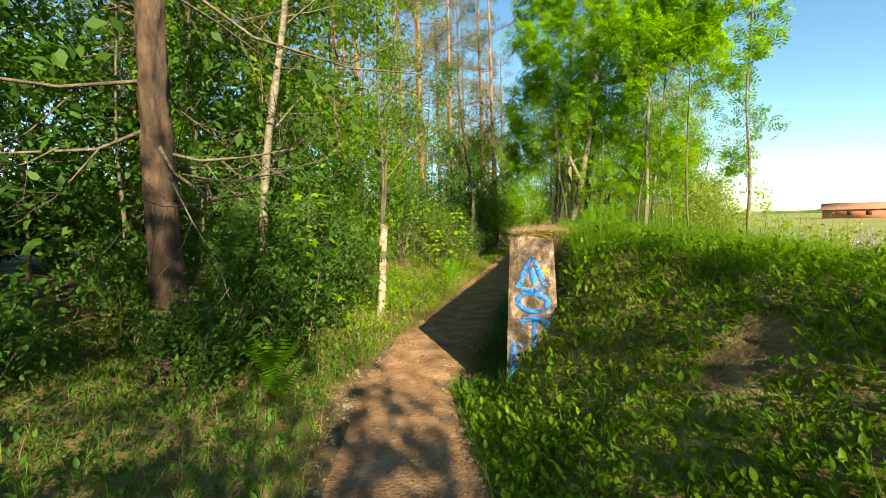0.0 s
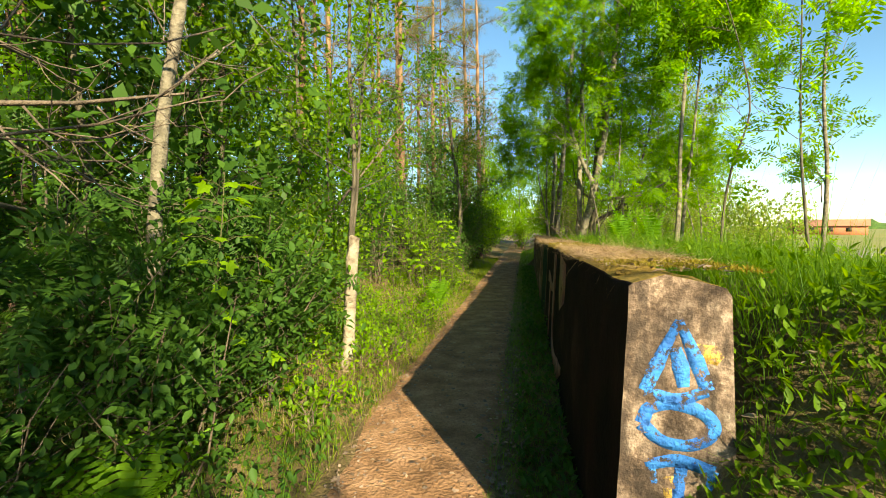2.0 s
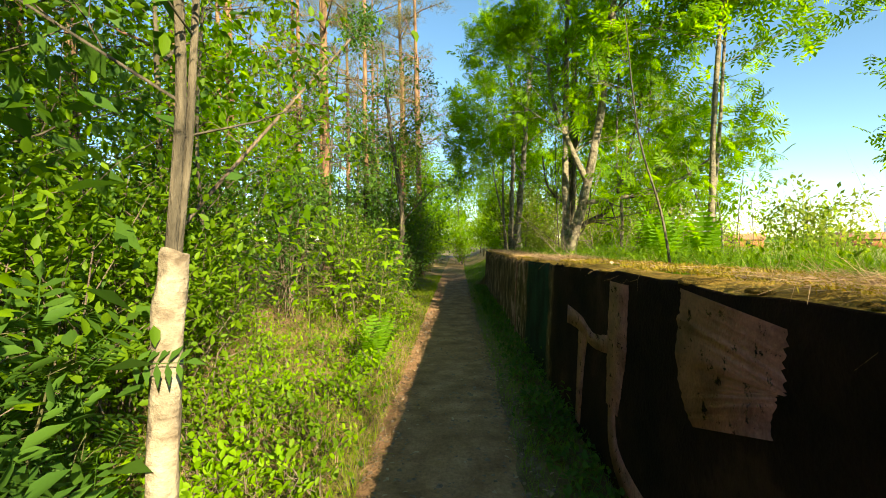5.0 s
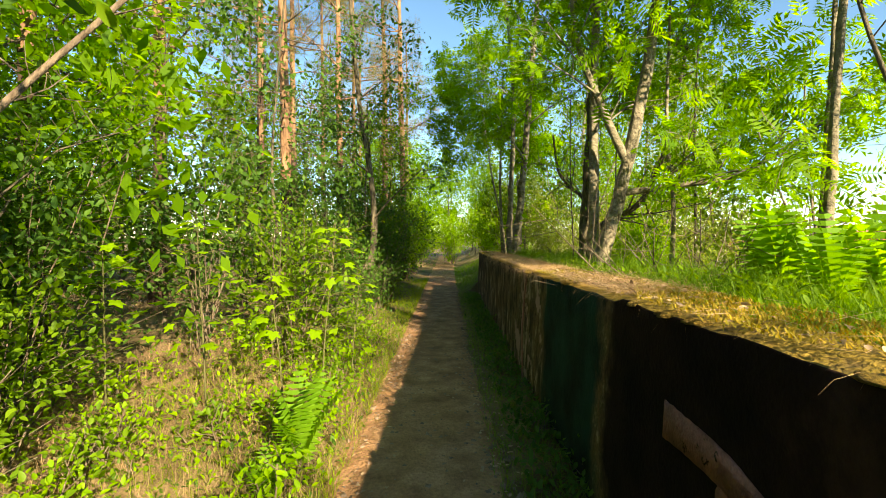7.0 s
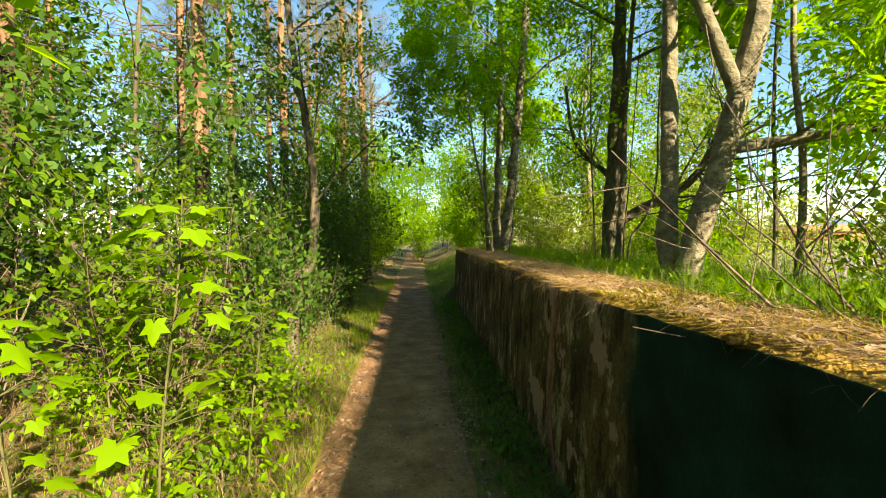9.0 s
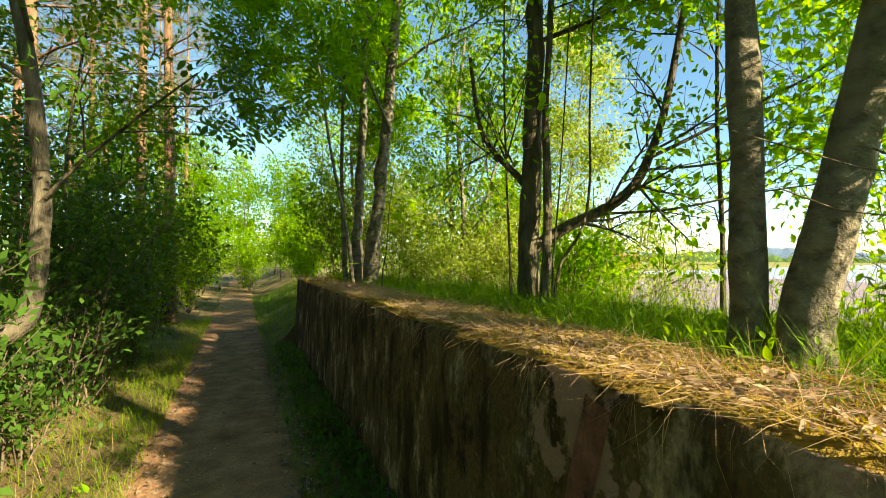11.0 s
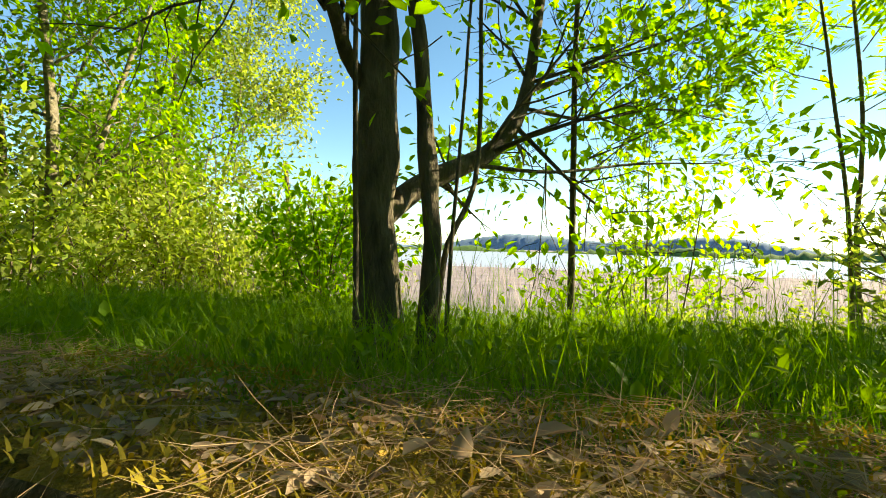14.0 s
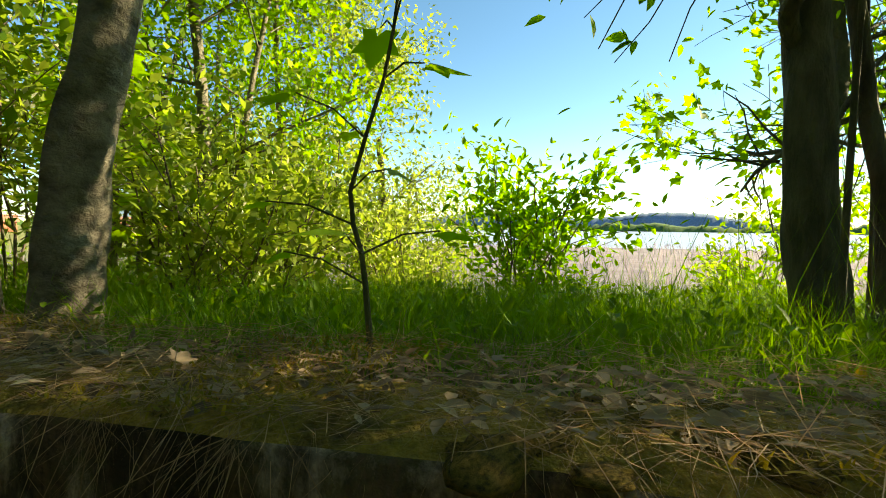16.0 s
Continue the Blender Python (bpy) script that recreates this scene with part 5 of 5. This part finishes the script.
P = strip(52000, -.6, -2.6, -3, 24, 3, False, 1.5)
P = P[rs0.random(len(P)) < (.3 + .7 * patchy(P[:, 0], P[:, 1])) * (.3 + .7 * step(4, 7, P[:, 1]))]
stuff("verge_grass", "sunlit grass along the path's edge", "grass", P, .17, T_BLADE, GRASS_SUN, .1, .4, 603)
P = strip(13000, .44, 1.0, 2.4, 19.4, 4)
P = P[nn(P[:, 0], P[:, 1]) < -.04]
stuff("wall_foot_grass", "short grass at the foot of the wall", "grass", P, .13, T_BLADE, GRASS, .1, .4, 604)
P = strip(9000, .44, 2.4, 19.6, 30, 24)
stuff("verge_grass", "grass beside the path past the wall's end", "grass", P, .2, T_BLADE, GRASS, .1, .3, 624)
P, _ = keep(24000, -7, 2, -3, 22, lambda X, Y, u: (off(X, Y) < -.6) & (u < .25 + .75 * patchy(X, Y, .8)), 5)
stuff("ground_weeds", "low leafy weeds under the trees", "weeds", P + np.array([0, 0, .05]), .055, T_OVATE, LEAF_DARK, 1.0, 2.6, 605)
P = strip(5200, -.42, -.05, WALL_A, 19.5, 7, True)
P = P[rs0.random(len(P)) < .3 + .7 * patchy(P[:, 0], P[:, 1], 2)]
# Leaf tone with shade put in, for plants low beside the wall.
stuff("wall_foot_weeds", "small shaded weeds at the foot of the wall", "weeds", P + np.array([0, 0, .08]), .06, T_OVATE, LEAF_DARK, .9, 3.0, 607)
P = strip(4800, -.7, -3.2, 6, 15, 27)
stuff("verge_weeds", "bright low weeds on the sunny verge", "weeds", P + np.array([0, 0, .16]) * rs0.random((len(P), 1)), .055, T_OVATE, LEAF_MAPLE, .8, 3.0, 627)
P = strip(42000, -.66, -3.4, 5.5, 15, 28)
stuff("verge_straw", "bleached straw among the verge's weeds", "straw", P + np.array([0, 0, .02]), .2, T_STRAW, DRY, .2, 2.2, 628)
P, _ = keep(42000, -7, 1.5, -3, 20, lambda X, Y, u: (off(X, Y) < -.5) & (u < .2 + .8 * patchy(X + 3, Y, .9)), 8)
stuff("dry_grass", "flattened dry straw on the forest floor", "straw", P + np.array([0, 0, .02]), .22, T_STRAW, DRY, .2, 2.2, 608)
# dry straw and needles that lie on the wall's top and hang over its edge
rs = np.random.default_rng(9)
n = 34000
S = rs.random(n) * 16.1
A = -.02 + rs.random(n) ** 1.2 * .5
dens = .07 + .93 * (((S > .6) & (S < 2.7)) | ((S > 5.6) & (S < 7.2)) | ((S > 7.9) & (S < 10.5)) | ((S > 11.0) & (S < 13.4)))
ok = rs.random(n) < dens
S, A = S[ok], A[ok]
YW = WALL_A + S * .9754 - A * .22
XW = face_x(WALL_A + S * .9754) + A * .9754
ZW = top_z(YW) + .05 + rs.random(len(S)) * .03
D = rs.normal(size=(len(S), 3)) * np.array([1, 1, .22]) + np.array([-.5, .1, -.03])
V, F = scatter(np.stack([XW, YW, ZW], -1), D, .04 + .13 * rs.random(len(S)) ** 1.5, T_STRAW, .5, 609)
tagged(part("straw_on_wall", raw_mesh("straw_on_wall", V, F, DRY)), "dry straw lying over the wall's edge", "straw", "", "stuff")
n = 44000
S, A = rs.random(n) * 16.1, -.02 + rs.random(n) * .5
YW = WALL_A + S * .9754 - A * .22
P = np.stack([face_x(WALL_A + S * .9754) + A * .9754, YW, top_z(YW) + .04], -1)
ok = patchy(P[:, 0] * 2, P[:, 1] * 1.2) > .35
stuff("wall_moss", "ochre moss tufts along the wall's top", "moss", P[ok] + np.array([0, 0, .01]), .022, blade(.12, .4), MOSS_TUFT, .2, .6, 610)
P = np.concatenate([strip(3600, -.58, .58, -2, 22, 11), strip(900, .38, .62, -2, 20, 12), strip(700, -.68, -.38, -2, 20, 13)])
P[:, 2] = np.maximum(P[:, 2], 0) + .014
V, F = scatter(P, rs.normal(size=(len(P), 3)), .018 + .03 * rs.random(len(P)) ** 3, (np.array([(-.5, -.4, 0), (.5, -.5, 0), (.6, .4, 0), (-.4, .5, 0), (0, 0, .45)], float), [np.array([(0, 1, 4), (1, 2, 4), (2, 3, 4), (3, 0, 4)])]), 1, 611)
Q = np.concatenate([strip(500, -.6, .6, -1, 20, 14), strip(900, .35, .7, -1, 19, 15), strip(700, -.7, -.38, -1, 19, 16)])
Q[:, 2] = np.maximum(Q[:, 2], 0) + .03
VQ, FQ = scatter(Q, rs.normal(size=(len(Q), 3)) * np.array([1, 1, .1]), .02 + .03 * rs.random(len(Q)), T_OVATE, .9, 641)
tagged(part("path_litter", raw_mesh("path_litter", VQ, FQ, DEADLEAF)), "dead leaves scattered on the path's edges", "leaves", "", "stuff")
tagged(part("gravel", raw_mesh("gravel", V, F, STONE)), "small loose stones on the path", "stones", "", "stuff")
# fallen leaves on the wall and the strip behind it
n = 1500
S = np.where(rs.random(n) < .92, np.where(rs.random(n) < .5, 7.9 + 2.9 * rs.random(n), 11.3 + 2.2 * rs.random(n)), rs.random(n) * 15.8)
S = S + .12 * np.sin(S * 5.3) + .06 * np.sin(S * 13.1)
P = np.stack([face_x(WALL_A + S * .9754) - .015 + .05 * rs.random(n), WALL_A + S * .9754, top_z(WALL_A + S * .9754) + .035 - .05 * rs.random(n)], -1)
D = np.stack([-.75 + .45 * rs.normal(size=n), .55 * rs.normal(size=n), -.2 - .8 * rs.random(n)], -1)
V, F = scatter(P, D, .03 + .17 * rs.random(n) ** 3, blade(.005, -.55), .6, 651)
tagged(part("hanging_straw", raw_mesh("hanging_straw", V, F, DRY)), "dry stalks hanging over the wall's face", "straw", "", "stuff")
n = 15000
S, A = rs.random(n) * 16.1, .02 + rs.random(n) * .95
YW = WALL_A + S * .9754 - A * .22
XW = face_x(WALL_A + S * .9754) + A * .9754
P = np.stack([XW, YW, np.where(A < .36, top_z(YW) + .055, land(XW, YW) + .03)], -1)
P = P[(S > 6) | (rs.random(n) < .15)]
n = len(P)
V, F = scatter(P, rs.normal(size=(n, 3)) * np.array([1, 1, .2]), .018 + .04 * rs.random(n) ** 1.5, T_OVATE, .8, 613)
tagged(part("leaf_litter", raw_mesh("leaf_litter", V, F, DEADLEAF)), "brown fallen leaves along the wall's top", "leaves", "", "stuff")
# cushions of moss along the wall's front edge
CUSH = []
for k in range(5):
    V, F = tubes([(np.array([(0, 0, -.5), (0, 0, -.2), (0, 0, .2), (0, 0, .6), (0, 0, .85), (0, 0, .92)]), np.array([.7, 1.0, 1.0, .75, .4, .02]))], 12)
    V = V * (1 + .35 * np.array([noise.noise(Vector(v) * 1.9 + Vector((k * 5, 0, 0))) for v in V]))[:, None]
    CUSH.append(raw_mesh("moss_cushion", V, F, MOSS, True))
for k in range(120):
    s_w = .3 + 15.4 * rs.random() if k % 3 else 8.5 + 4 * rs.random()
    a_w = .01 + .30 * rs.random() ** 1.8
    q = np.array([face_x(WALL_A + s_w * .9754) + a_w * .9754, WALL_A + s_w * .9754 - a_w * .22, 0])
    w = .025 + .035 * rs.random() ** 2
    ob = part("moss_cushion", CUSH[k % 5])
    ob.matrix_world = Matrix.Translation((q[0], q[1], float(top_z(q[1])) + .012)) @ Matrix.Rotation(6.283 * rs.random(), 4, "Z") @ Matrix.Diagonal((w * 1.4, w, w * .42, 1))
    tagged(ob, "ochre cushion of moss on the wall's edge", "moss", "moss cushions")
LITTER = raw_mesh("fallen_leaf", T_MAPLE[0] * np.array([1, 1, 1.6]) + np.array([0, 0, .02]), T_MAPLE[1], DEADLEAF)
LITTER_B = raw_mesh("fallen_leaf", T_OVATE[0] * np.array([1.2, 1, 1.8]), T_OVATE[1], DEADLEAF)
for k in range(110):
    s_w, a_w = 7.5 + 7.0 * rs.random(), .06 + .75 * rs.random()
    yw = WALL_A + s_w * .9754 - a_w * .22
    xw = face_x(WALL_A + s_w * .9754) + a_w * .9754
    zw = float(top_z(yw)) + .07 if a_w < .36 else float(land(xw, yw)) + .045
    ob = part("fallen_leaf", LITTER if k % 3 == 0 else LITTER_B)
    ob.matrix_world = Matrix.Translation((xw, yw, zw)) @ Matrix.Rotation(6.283 * rs.random(), 4, "Z") @ Matrix.Rotation(.35 * rs.normal(), 4, "X") @ Matrix.Rotation(.3 * rs.normal() + (3.14 if k % 2 else 0), 4, "Y") @ Matrix.Scale(.04 + .03 * rs.random(), 4)
    tagged(ob, "curled brown fallen leaf on the wall's top", "leaf", "fallen leaves")
# marsh reeds
P, _ = keep(26000, 9, 70, -40, 45, lambda X, Y, u: (nn(X, Y) > 10) & (u < 9 / np.maximum(nn(X, Y), 9)), 12)
stuff("reeds", "dry pale reeds standing in the marsh", "reeds", P, .9, blade(.03, .15), REED, .1, .12, 612)
